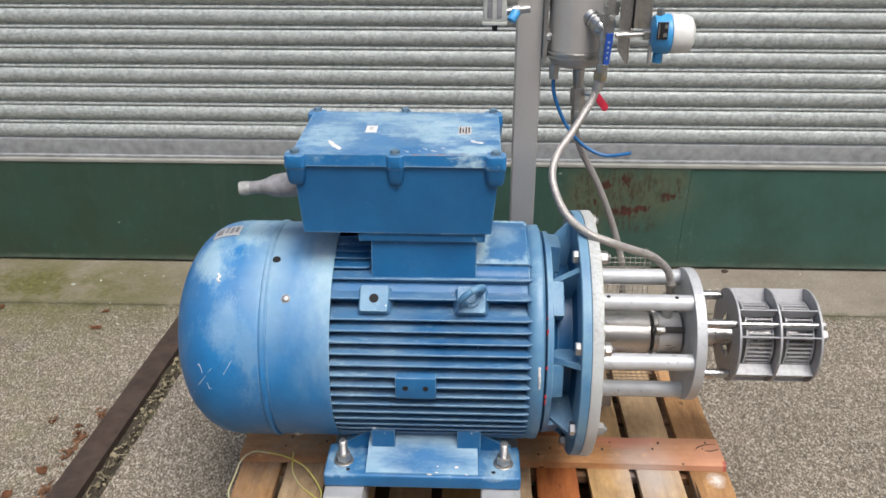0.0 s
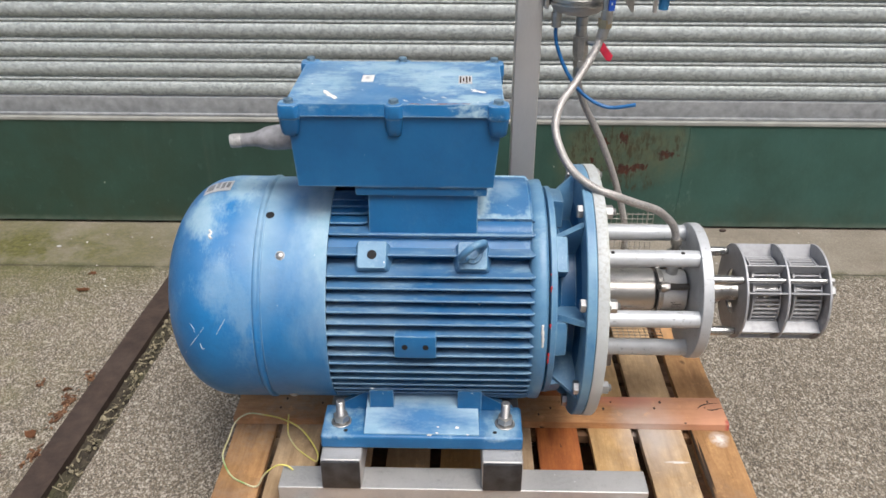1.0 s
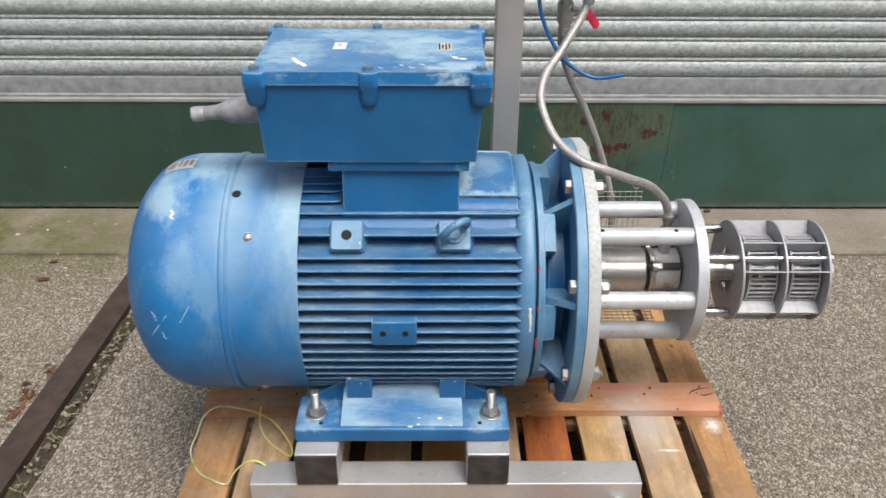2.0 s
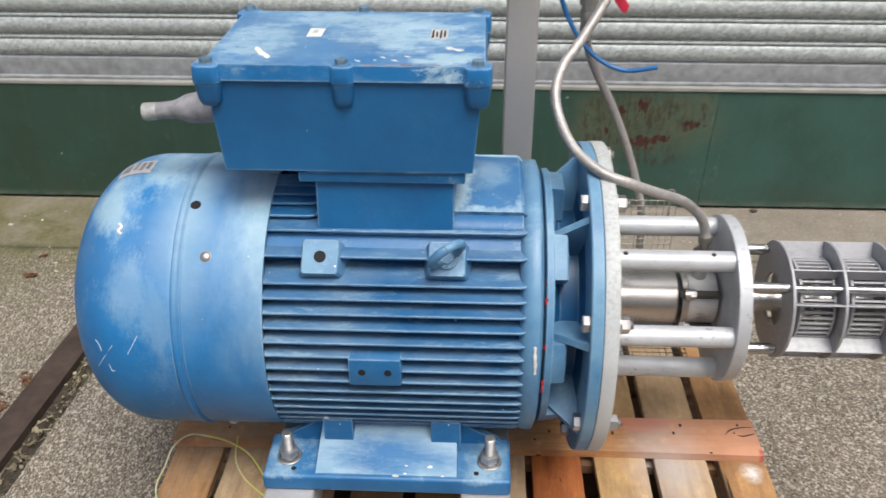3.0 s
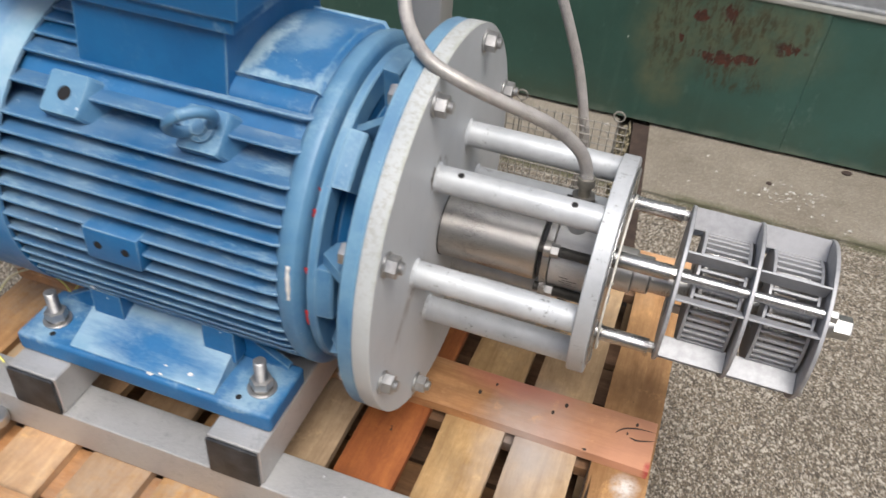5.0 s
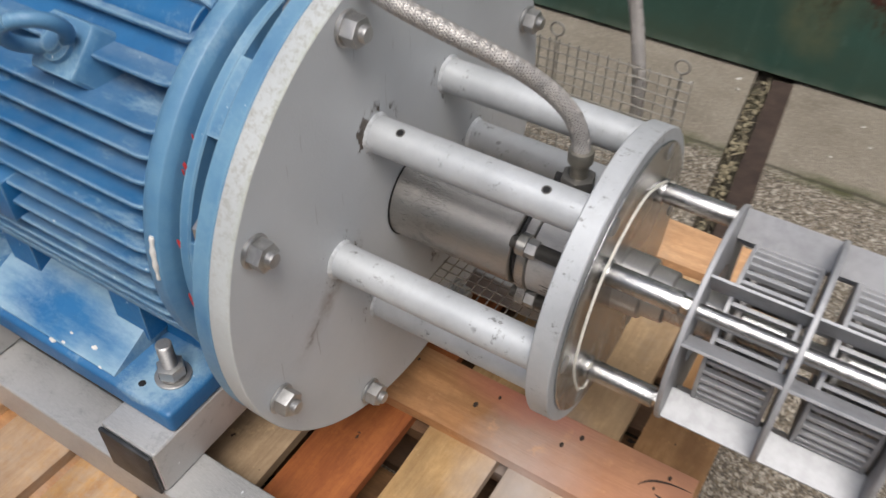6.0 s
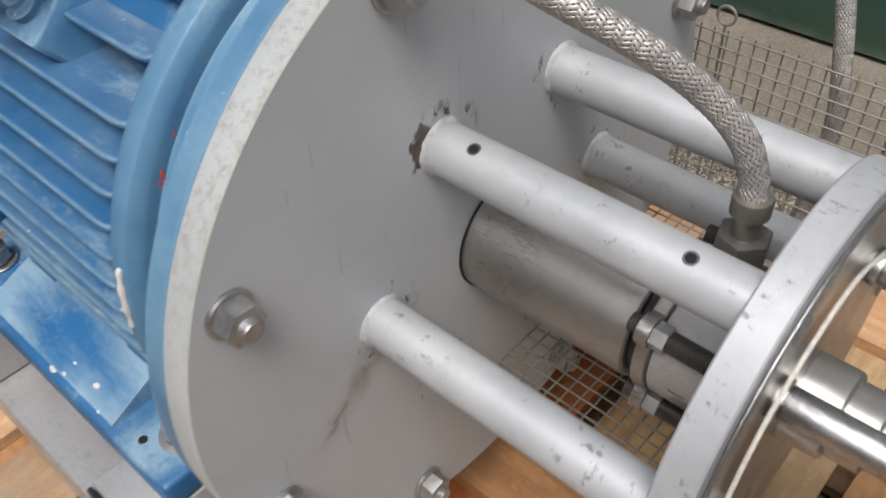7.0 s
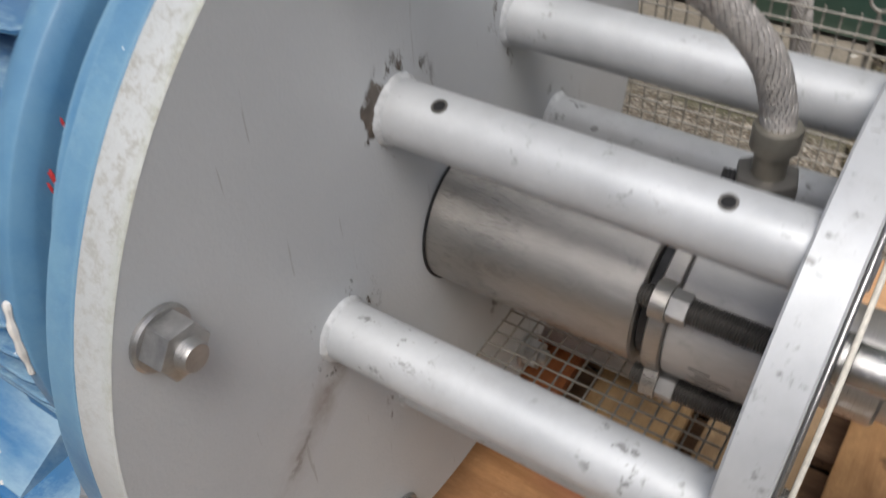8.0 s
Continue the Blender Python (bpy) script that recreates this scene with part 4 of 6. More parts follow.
for y in (PY0, -.01, .437):
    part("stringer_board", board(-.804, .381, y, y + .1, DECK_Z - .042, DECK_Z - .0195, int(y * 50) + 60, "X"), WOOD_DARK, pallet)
    for x in (-.80, -.26, .28):
        part("block", box(x, x + .098, y + .002, y + .098, .020, DECK_Z - .0425, .002), WOOD_GREY, pallet)
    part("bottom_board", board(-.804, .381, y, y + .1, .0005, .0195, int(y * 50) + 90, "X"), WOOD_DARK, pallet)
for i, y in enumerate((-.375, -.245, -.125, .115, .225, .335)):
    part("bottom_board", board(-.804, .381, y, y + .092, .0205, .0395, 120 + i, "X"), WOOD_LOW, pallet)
for x, y in ((-.017, .067), (-.040, .043), (.111, .070), (.089, .043), (.232, .071), (.214, .048), (.350, .076), (.338, .052), (-.70, .03), (-.69, .065), (-.60, .05), (-.071, .018)):
    part("nail_head", moved(rod((0, 0, 0), (0, 0, .0012), .0024 + .0007 * math.sin(x * 90), 10), Matrix.Translation((x, y, DECK_Z + .0196)) @ Matrix.Diagonal((1, 1.5, 1, 1))), RUSTY, pallet)

for pts in ([(.319, .047), (.326, .056), (.336, .063), (.355, .069), (.381, .071)], [(.342, .046), (.356, .044), (.381, .053)]):
    part("split", sweep(smooth_line([(x, y, DECK_Z + .0198) for x, y in pts], 6), .0016, 6, radius=lambda t: .0005 + .0013 * math.sin(math.pi * t)), RUSTY, pallet, "dark split in the board")

# ---- steel base frame ----
frame_ob = thing("base_frame", -.25, 0, DECK_Z, "welded stainless steel box-section base frame on the pallet", "frame")
RZ = .231
b = box(-.642, .132, -.289, -.224, DECK_Z + .0005, RZ, .004, 3)
part("front_rail", b, RAIL, frame_ob)
part("rear_rail", box(-.640, .134, .215, .276, DECK_Z + .0215, RZ, .004, 3), RAIL, frame_ob)
for x in (-.549, -.216):
    bl = part("cross_tube", box(x, x + .084, -.287, .276, RZ + .0005, .3065, .005, 3), RAIL, frame_ob)
    part("end_cap", box(x + .002, x + .082, -.2935, -.2875, RZ + .002, .3045, .003, 2), END_CAP, bl, "black plastic end cap")
for x in (-.592, .090):
    m = Matrix.Translation((x, -.3075, DECK_Z + .018))
    b = B()
    r0, r1, h = .0205, .0095, .016
    seg = 28
    rr = [[b.verts.new((r * math.cos(2 * math.pi * i / seg), r * math.sin(2 * math.pi * i / seg), z)) for i in range(seg)] for r, z in ((r1, 0), (r0, 0), (r0, h - .002), (r0 - .002, h), (r1 + .001, h), (r1, h - .001))]
    for j in range(6):
        for i in range(seg):
            b.faces.new((rr[j][i], rr[j][(i + 1) % seg], rr[(j + 1) % 6][(i + 1) % seg], rr[(j + 1) % 6][i]))
    b.transform(m)
    part("eye_lug", b, STEEL, frame_ob, "short steel tube welded on as a lug")

# post at the back
post = part("post", box(-.150, -.093, .252, .312, RZ, 1.62, .005, 3), BRUSHED, frame_ob, "tall brushed stainless steel post")

# ---- electric motor ----
motor = thing("electric_motor", -.34, 0, .307, "large weathered blue flange-mounted electric motor with cooling fins", "motor")
RC = .2405
CX, CL, CN = -.738, .150, 2.3     # start, length and squareness of the dome


def cover_radius(x):
    u = max(0.0, min(1.0, (CX - x) / CL))
    return (RC + .0012) * (1 - u ** CN) ** (1 / CN)


prof = [(-.527, RC - .006), (-.527, RC), (-.6535, RC), (-.6545, RC - .0022), (-.6562, RC - .0030), (-.6580, RC - .0022), (-.6592, RC + .0018), (-.6620, RC + .0036), (-.6670, RC + .0036), (-.6698, RC + .0018), (-.6712, RC - .0006), (-.6735, RC + .0006), (-.677, RC + .0012)]
prof += [(CX - CL * math.sin(math.pi / 2 * i / 28) ** (2 / CN), (RC + .0012) * max(0.0, math.cos(math.pi / 2 * i / 28)) ** (2 / CN)) for i in range(28)] + [(CX - CL, 0)]
cover = part("fan_cover", lathe(prof, 128), BLUE_COVER, motor, "domed blue sheet-metal fan cover, chalky and scratched", 50)
# lining painted near-black for the shade inside the cover
inner = part("cover_inside", lathe([(-.5275, RC - .006), (-.60, RC - .006), (-.60, .19)], 96), HOLE_SHADE, cover)
for a in (45, 135, -45, -135):
    p = polar(-.618, RC - .001, a)
    n = (p - Vector((-.618, 0, AZ)))
    b = moved(washer(.0095, .004, .0015), facing(p, n))
    g = B()
    bmesh.ops.create_uvsphere(g, u_segments=20, v_segments=10, radius=.0085)
    g.transform(Matrix.Diagonal((1, 1, .55, 1)))
    join(b, moved(g, facing(p + n.normalized() * .0012, n)))
    part("cover_screw", b, ZINC, cover, "shiny zinc-plated screw")
# flat discs on the surface; the dark of each hole is only colour
for a in (66.5, 113.5, -66.5, -113.5):
    p = polar(-.647, RC + .0002, a)
    n = (p - Vector((-.647, 0, AZ)))
    part("drain_hole", moved(washer(.0085, .004, .0007), facing(p, n)), HOLE_SHADE, cover)

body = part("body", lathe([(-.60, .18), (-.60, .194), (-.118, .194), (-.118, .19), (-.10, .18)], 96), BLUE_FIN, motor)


def fin(x0, x1, a, r1, w0=.0085, w1=.0042):
    """A level fin whose tip lies at angle a, running in to the body."""
    yt, zt = -r1 * math.cos(radians(a)), r1 * math.sin(radians(a))
    yr = -math.sqrt(max(.192 ** 2 - zt ** 2, 0)) if abs(zt) < .18 else min(yt + .085, -.02)
    b = B()
    rows = []
    lean = .05 * (yr - yt) * (1 if a > 0 else -1)
    for x, cut in ((x0, .009), (x0 + .0178, .009), (x0 + .0186, 0), (x1 - .014, 0), (x1 - .005, .0015), (x1, .006)):
        rows.append([b.verts.new((x, y, AZ + z)) for y, z in ((yr, zt + lean - w0 / 2), (yt + cut + .001, zt - w1 / 2), (yt + cut, zt - w1 / 4), (yt + cut, zt + w1 / 4), (yt + cut + .001, zt + w1 / 2), (yr, zt + lean + w0 / 2))])
    for s, t in zip(rows, rows[1:]):
        for k in range(6):
            b.faces.new((s[k], s[(k + 1) % 6], t[(k + 1) % 6], t[k]))
    b.faces.new(rows[0][::-1])
    b.faces.new(rows[-1])
    return b


angles = [-4.0 + 5.62 * k for k in range(-9, 8)] + [45.6, 55.9]
rear = Matrix.Diagonal((1, -1, 1, 1))
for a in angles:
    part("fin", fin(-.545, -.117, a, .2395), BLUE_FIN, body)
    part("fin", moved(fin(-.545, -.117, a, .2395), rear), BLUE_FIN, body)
# short fins beside the terminal box
for a in (62.5, 68.4, 73.3, 78.6, 84):
    part("fin", fin(-.545, -.452, a, .2375), BLUE_BOX, body)
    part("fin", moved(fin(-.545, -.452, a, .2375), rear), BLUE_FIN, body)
# smooth cast saddle above the fins, with a raised housing at the drive end
part("saddle", lathe([(-.449, .19), (-.449, .2285), (-.445, .2325), (-.124, .2325), (-.118, .229), (-.118, .19)], 40, 57, 123, closed=True), BLUE, body)
for a0, a1 in ((47, 56.8), (123.2, 133)):
    part("saddle", lathe([(-.545, .19), (-.545, .222), (-.541, .2255), (-.122, .2255), (-.118, .222), (-.118, .19)], 12, a0, a1, closed=True), BLUE_BOX, body)
part("housing", bevel(lathe([(-.236, .22), (-.236, .2425), (-.128, .2425), (-.122, .236), (-.122, .22)], 40, 64.5, 115.5, closed=True), .0098, 4, 50), BLUE, body)


def shoulder(x0, x1, line):
    """A casting whose front and back follow the (depth, height) line."""
    b = B()
    rim = [(-y, z) for y, z in line] + [(y, z) for y, z in reversed(line)]
    u, v = [[b.verts.new((x, y, z)) for y, z in rim] for x in (x0, x1)]
    b.faces.new(u[::-1])
    b.faces.new(v)
    for i in range(len(rim)):
        b.faces.new((u[i], u[(i + 1) % len(rim)], v[(i + 1) % len(rim)], v[i]))
    return b


part("pedestal", bevel(shoulder(-.446, -.233, [(.128, .7335), (.1275, .745), (.1235, .770), (.120, .800), (.118, .835)]), .018, 5, 60), BLUE_BOX, body)
part("shoulder", bevel(shoulder(-.256, -.124, [(.128, .7335), (.1272, .743), (.121, .7505), (.110, .7575), (.09, .762)]), .003, 2, 60), BLUE_BOX, body)
for x in (-.405, -.362):
    part("threaded_hole", moved(washer(.0028, .001, .0008), facing((x, -.1355 + .0035, .741), (0, -1, .17))), HOLE_SHADE, body)
part("pedestal_flange", box(-.470, -.216, -.128, .128, .824, .842, .004), BLUE, body)


def pad_block(x):
    """A square boss that flares out towards the body."""
    b = B()
    rows = []
    for y, g in ((-.200, .010), (-.222, .005), (-.236, .002), (-.2455, .0), (-.2475, -.002)):
        hx, hz = .029 + g, .0275 + g * .35
        c = .0035
        rows.append([b.verts.new((x + sx, y, AZ + sz)) for sx, sz in ((-hx + c, -hz), (hx - c, -hz), (hx, -hz + c), (hx, hz - c), (hx - c, hz), (-hx + c, hz), (-hx, hz - c), (-hx, -hz + c))])
    for u, v in zip(rows, rows[1:]):
        for i in range(8):
            b.faces.new((u[i], u[(i + 1) % 8], v[(i + 1) % 8], v[i]))
    b.faces.new(rows[0][::-1])
    b.faces.new(rows[-1])
    return b


for x in (-.438, -.242):
    for a in (45.5, 134.5):
        pad = part("lifting_pad", moved(pad_block(x), spin(a)), BLUE_PALE, body)
        if x < -.3:
            p = polar(x, .2472, a)
            part("threaded_hole", moved(washer(.0095, .004, .0008), facing(p, p - Vector((x, 0, AZ)))), HOLE_SHADE, pad)
        elif a < 90:
            n = Vector((0, -math.cos(radians(a)), math.sin(radians(a))))
            c = polar(x, .2475, a)
            d = Vector((.72, .25, .42))
            d = (d - n * d.dot(n)).normalized()
            ax = n.cross(d)
            ring = [c + n * .030 + (n * math.cos(t) + d * math.sin(t)) * .0265 for t in [2 * math.pi * k / 40 for k in range(41)]]
            b = sweep(ring, .0072, 12)
            turned(c, c + n * .03, [(0, .017), (.006, .017), (.008, .011), (.012, .010)], 24, bm=b)
            part("lifting_eye", b, BLUE_PALE, pad, "eye bolt in worn blue paint")
pad = part("earth_pad", box(-.394, -.311, -.2455, -.20, AZ - .017, AZ + .034, .003), BLUE, body)
for x in (-.373, -.332):
    part("threaded_hole", moved(washer(.006, .003, .0008), facing((x, -.2453, AZ + .009), (0, -1, 0))), HOLE_SHADE, pad)

# drive-end shield
shield = part("end_shield", lathe([(-.128, .2), (-.128, .226), (-.122, .2345), (-.117, .2385), (-.110, .2405), (-.0985, .2405), (-.0972, .2398), (-.0932, .2310), (-.0925, .2290), (-.0925, .188), (-.0877, .188), (-.0877, .2235), (-.0862, .2255), (-.0765, .2255), (-.0745, .2235), (-.0745, .190)], 128), BLUE_PALE, motor, "", 40)
# the deep hollow before the flange is shaded by this darker paint
part("spigot", lathe([(-.0742, .188), (-.0742, .170), (-.060, .156), (-.030, .156), (-.024, .20)], 128), BLUE_RECESS_SHADE, shield, "blue spigot, its paint darkened as recess shade", 40)
blk = part("shield_block", lathe([(-.0755, .16), (-.0755, .2245), (-.056, .2225), (-.0535, .2200), (-.0535, .16)], 14, 39.5, 58.5, closed=True), BLUE_PALE, shield)
for k in range(1, 8):
    again(blk, spin(45 * k))
b = B()
tri = [(-.0755, .208), (-.0245, .257), (-.0245, .155), (-.0755, .155)]
vs = [[b.verts.new((x, -r, AZ + s)) for x, r in tri] for s in (-.006, .006)]
b.faces.new(vs[0][::-1])
b.faces.new(vs[1])
for i in range(4):
    b.faces.new((vs[0][i], vs[0][(i + 1) % 4], vs[1][(i + 1) % 4], vs[1][i]))
bevel(b, .0015)
rib = part("rib", moved(b, spin(60.5)), BLUE_PALE, shield)
for k in range(1, 8):
    again(rib, spin(45 * k))
RF = .2745
part("flange", disc(-.0245, -.0045, RF - .001, .10, .002, 160), BLUE_BLEACHED, shield)
# white and red paint marks on the shield
p = [polar(-.103 - .0012 * (a > 8), .2412, a) for a in (14, 10.5, 6.5, 2.5)]
part("paint_mark", sweep(smooth_line(p, 5), .0042, 8, radius=lambda t: .0010 + .0006 * math.sin(t * 21) + .0018 * math.sin(math.pi * min(1, t * .8 + .15)) ** .7), WHITE_PAINT, shield, "dab of white paint")
for a, s in ((31, .0042), (29.5, .0025), (12, .004), (-5, .0045), (-8.5, .0035), (-10.5, .003), (38, .0022)):
    g = B()
    bmesh.ops.create_icosphere(g, subdivisions=2, radius=s)
    for v in g.verts:
        v.co *= 1 + .7 * noise.noise(v.co * 260 + Vector((a, 0, 0)))
    g.transform(Matrix.Diagonal((.55, .25, 1.3, 1)))
    part("paint_mark", moved(g, Matrix.Translation(polar(-.0880, .2252, a))), RED_PAINT, shield, "dab of red paint")

# feet
for sgn in (1, -1):
    mir = Matrix.Diagonal((1, sgn, 1, 1))
    b = box(-.551, -.132, -.254, -.150, .3075, .3405, .007, 4)
    ft = part("foot", moved(b, mir), BLUE, motor)
    front_foot = ft if sgn == 1 else front_foot
    b = hexa([(-.462, -.247, .33), (-.222, -.247, .33), (-.222, -.13, .33), (-.462, -.13, .33), (-.461, -.2465, .3425), (-.223, -.2465, .3425), (-.226, -.13, .395), (-.458, -.13, .395)], .005)
    part("foot_web", moved(b, mir), BLUE_WEB, ft)
    for x in (-.452, -.268):
        b = hexa([(x, -.192, .352), (x + .05, -.192, .352), (x + .05, -.12, .352), (x, -.12, .352), (x, -.192, .412), (x + .05, -.192, .412), (x + .05, -.12, .43), (x, -.12, .43)], .005)
        part("leg", moved(b, mir), BLUE, ft)
    for x0, x1 in ((-.53, -.456), (-.228, -.15)):
        xa, xb = (x0, x1) if x0 < -.4 else (x1, x0)
        b = hexa([(xa, -.165, .335), (xb, -.165, .335), (xb, -.152, .335), (xa, -.152, .335), (xa, -.165, .345), (xb, -.165, .392), (xb, -.152, .392), (xa, -.152, .345)], .003)
        part("gusset", moved(b, mir), BLUE, ft)
    for x in (-.500, -.190):
        part("pin_hole", moved(washer(.0045, .002, .0006), Matrix.Translation((x, -.236 * sgn, .3404))), HOLE_SHADE, ft)
for x, y, q in ((-.326, -.2475, .0036), (-.310, -.2425, .0030), (-.268, -.231, .0042), (-.308, -.230, .0026), (-.247, -.245, .003)):
    g = B()
    bmesh.ops.create_icosphere(g, subdivisions=2, radius=q)
    for v in g.verts:
        v.co *= 1 + .6 * noise.noise(v.co * 300 + Vector((x * 50, 0, 0)))
    g.transform(Matrix.Diagonal((1.4, .9, .3, 1)))
    part("paint_mark", moved(g, Matrix.Translation((x, y, .3416 + max(0, y + .2465) * .45))), WHITE_PAINT, front_foot, "splash of white paint")
hb = thing("foot_bolt", -.512, -.209, .3385, "zinc-plated foot bolt with nut and washer on the motor foot", "bolt", "foot bolts")
part("washer", moved(washer(.0212, .012, .0030), Matrix.Translation((-.512, -.209, .3407))), ZINC, hb)
# added dark ring that draws a shaded groove between nut and washer
part("groove_ring", moved(washer(.0158, .010, .0034), Matrix.Translation((-.512, -.209, .3438))), OXIDE, hb, "dark ring added as a groove under the nut")
part("nut", moved(hexnut(.0285, .0145), Matrix.Translation((-.512, -.209, .3473)) @ Matrix.Rotation(.35, 4, "Z")), ZINC, hb)
part("stud", moved(thread(.0092, .036, .0022, 20), Matrix.Translation((-.512, -.209, .3605))), ZINC, hb)
for x, y in ((-.168, -.209), (-.512, .209), (-.168, .209)):
    copy_thing(hb, Matrix.Translation((x, y, .3385)) @ Matrix.Rotation(x * 9, 4, "Z"))

# terminal box
tb = part("terminal_box", hexa([(-.577, -.124, .846), (-.205, -.124, .846), (-.205, .124, .846), (-.577, .124, .846), (-.586, -.133, .991), (-.192, -.133, .991), (-.192, .131, .991), (-.586, .131, .991)], .013), BLUE_BOX, motor, "blue cast terminal box")
part("base_lip", box(-.455, -.226, -.122, .122, .8425, .8455, .001), BLUE_BOX, tb)
LZ = 1.0145
lid = part("lid", hexa([(-.592, -.139, .9915), (-.186, -.139, .9915), (-.186, .136, .9915), (-.592, .136, .9915), (-.588, -.136, LZ), (-.190, -.136, LZ), (-.190, .133, LZ), (-.588, .133, LZ)], .005), BLUE_LID, tb, "flat lid with chalky worn blue paint")


def lug(cx, cy, levels, rad, n=6):
    """An upright block of rounded plan: levels of (z, half width in x, half depth in y, shift in y)."""
    b = B()
    rows = []
    for z, hx, hy, dy in levels:
        r = min(rad, hx * .95, hy * .95)
        ring = []
        for qx, qy, a0 in ((1, 1, 0), (-1, 1, 90), (-1, -1, 180), (1, -1, 270)):
            for i in range(n + 1):
                a = radians(a0 + 90 * i / n)
                ring.append(b.verts.new((cx + qx * (hx - r) + r * math.cos(a), cy + dy + qy * (hy - r) + r * math.sin(a), z)))
        rows.append(ring)
    for u, v in zip(rows, rows[1:]):
        for i in range(len(u)):
            b.faces.new((u[i], u[(i + 1) % len(u)], v[(i + 1) % len(u)], v[i]))
    b.faces.new(rows[0][::-1])
    b.faces.new(rows[-1])
    return b


for x in (-.581, -.390, -.200):
    for y in (-.132, .134):
        s = 1 if y > 0 else -1
        mid = x == -.390
        hx, hy = (.0175, .018) if mid else (.0205, .0195)
        cx, cy = x, y - s * .0035
        part("lid_boss", lug(cx, cy, [(.9880, hx - .001, hy - .001, 0), (.9900, hx, hy, 0), (LZ - .004, hx - .0006, hy - .0006, 0), (LZ - .0007, hx - .0016, hy - .0016, 0), (LZ + .0011, hx - .0045, hy - .0045, 0)], .012), BLUE_LID, lid)
        if mid:
            b = lug(cx, cy - s * .010, [(.9918, .030, .010, 0), (LZ - .002, .029, .0095, 0), (LZ - .0004, .027, .008, 0)], .0095)
            part("lid_boss", b, BLUE_LID, lid)
        low = [(.951, hx * .50, hy * .5, -s * .006), (.953, hx * .68, hy * .72, -s * .005), (.958, hx * .80, hy * .84, -s * .004), (.968, hx * .87, hy * .90, -s * .003), (.9876, hx * .95, hy * .96, -s * .001)]
        part("box_boss", lug(cx, cy, low, .011), BLUE_BOX, tb)
        b = moved(washer(.0105, .004, .0012), Matrix.Translation((x, y, LZ + .0009)))
        join(b, moved(hexnut(.0155, .0068), Matrix.Translation((x, y, LZ + .002)) @ Matrix.Rotation(x * 20, 4, "Z")))
        part("lid_bolt", b, BOLT_BLUE, lid, "hexagon bolt in worn blue-grey paint")
for pts, w in (([(-.362, -.1330, LZ), (-.335, -.1338, LZ - .0006), (-.318, -.1332, LZ - .0002), (-.29, -.1338, LZ - .0006)], .0013), ([(-.31, -.131, LZ), (-.29, -.1318, LZ), (-.27, -.1305, LZ), (-.25, -.1315, LZ)], .0008)):
    part("scrape", sweep(smooth_line(pts, 6), w, 6, radius=lambda t, w=w: w * (.25 + .75 * abs(math.sin(t * 9.5)) ** .7)), RUST_SCRAPE, lid, "rusty scrape along the edge")
part("sticker", box(-.462, -.439, -.006, .036, LZ - .0002, LZ + .0006, .0), WHITE, lid, "small white paper sticker")
part("sticker_print", box(-.455, -.448, .010, .026, LZ + .0006, LZ + .0009, .0), TAG, lid)
part("rating_tag", box(-.273, -.247, -.014, .036, LZ - .0002, LZ + .0008, .0), TAG, lid, "small dull metal tag")
for k in range(4):
    part("tag_print", box(-.271 + .006 * k, -.268 + .006 * k, -.009 + .006 * (k % 2), .030 - .008 * (k == 1), LZ + .0008, LZ + .0011, 0), RUSTY, lid)
for (cx, cy), size, tall in (((-.513, -.084), .0115, 1.5), ((-.335, -.10), .0035, 1), ((-.318, -.112), .003, 1.6), ((-.345, -.112), .0022, 1), ((-.30, -.095), .0035, 1.3), ((-.235, -.06), .006, 1.6), ((-.228, -.066), .004, 1), ((-.243, -.05), .004, 1.2), ((-.37, -.115), .003, 1.4)):
    g = B()
    bmesh.ops.create_icosphere(g, subdivisions=3, radius=size)
    for v in g.verts:
        v.co *= 1 + .8 * noise.noise(v.co * (1.6 / size) + Vector((cx * 90, cy * 90, 0)))
    g.transform(Matrix.Translation((cx, cy, LZ)) @ Matrix.Rotation(.5 + cx * 3, 4, "Z") @ Matrix.Diagonal((tall * 1.3, .5, .08, 1)))
    part("paint_mark", g, WHITE_PAINT, lid, "splash of white paint")
gl = part("cable_gland", turned((-.585, -.03, .912), (-.74, -.048, .904), [(0, .0285), (.016, .0285), (.018, .0255), (.045, .0250), (.066, .0225), (.080, .0165), (.090, .0138), (.108, .0128), (.112, .0132), (.130, .0128), (.134, .010)], 32), GREY_PLASTIC, tb, "grey plastic cable gland")
part("gland_tip", turned((-.6985, -.0432, .9061), (-.722, -.0459, .9049), [(0, .0134), (.004, .0142), (.018, .0142), (.022, .012), (.0225, .009)], 28), GLAND_TIP, gl, "pale scuffed tip")
part("lock_ring", turned((-.588, -.03, .912), (-.60, -.031, .9115), [(0, .034), (.008, .034)], 6), GREY_PLASTIC, gl)

# rating plate and scratches on the fan cover
def on_cover(x, a, lift=.0):
    return polar(x, cover_radius(x) + lift, a)


def cover_patch(x0, x1, a0, a1, lift):
    b = B()
    rows = [[b.verts.new(on_cover(x0 + (x1 - x0) * i / 6, a0 + (a1 - a0) * j / 6, lift)) for i in range(7)] for j in range(7)]
    for s, t in zip(rows, rows[1:]):
        for i in range(6):
            b.faces.new((s[i], s[i + 1], t[i + 1], t[i]))
    return b


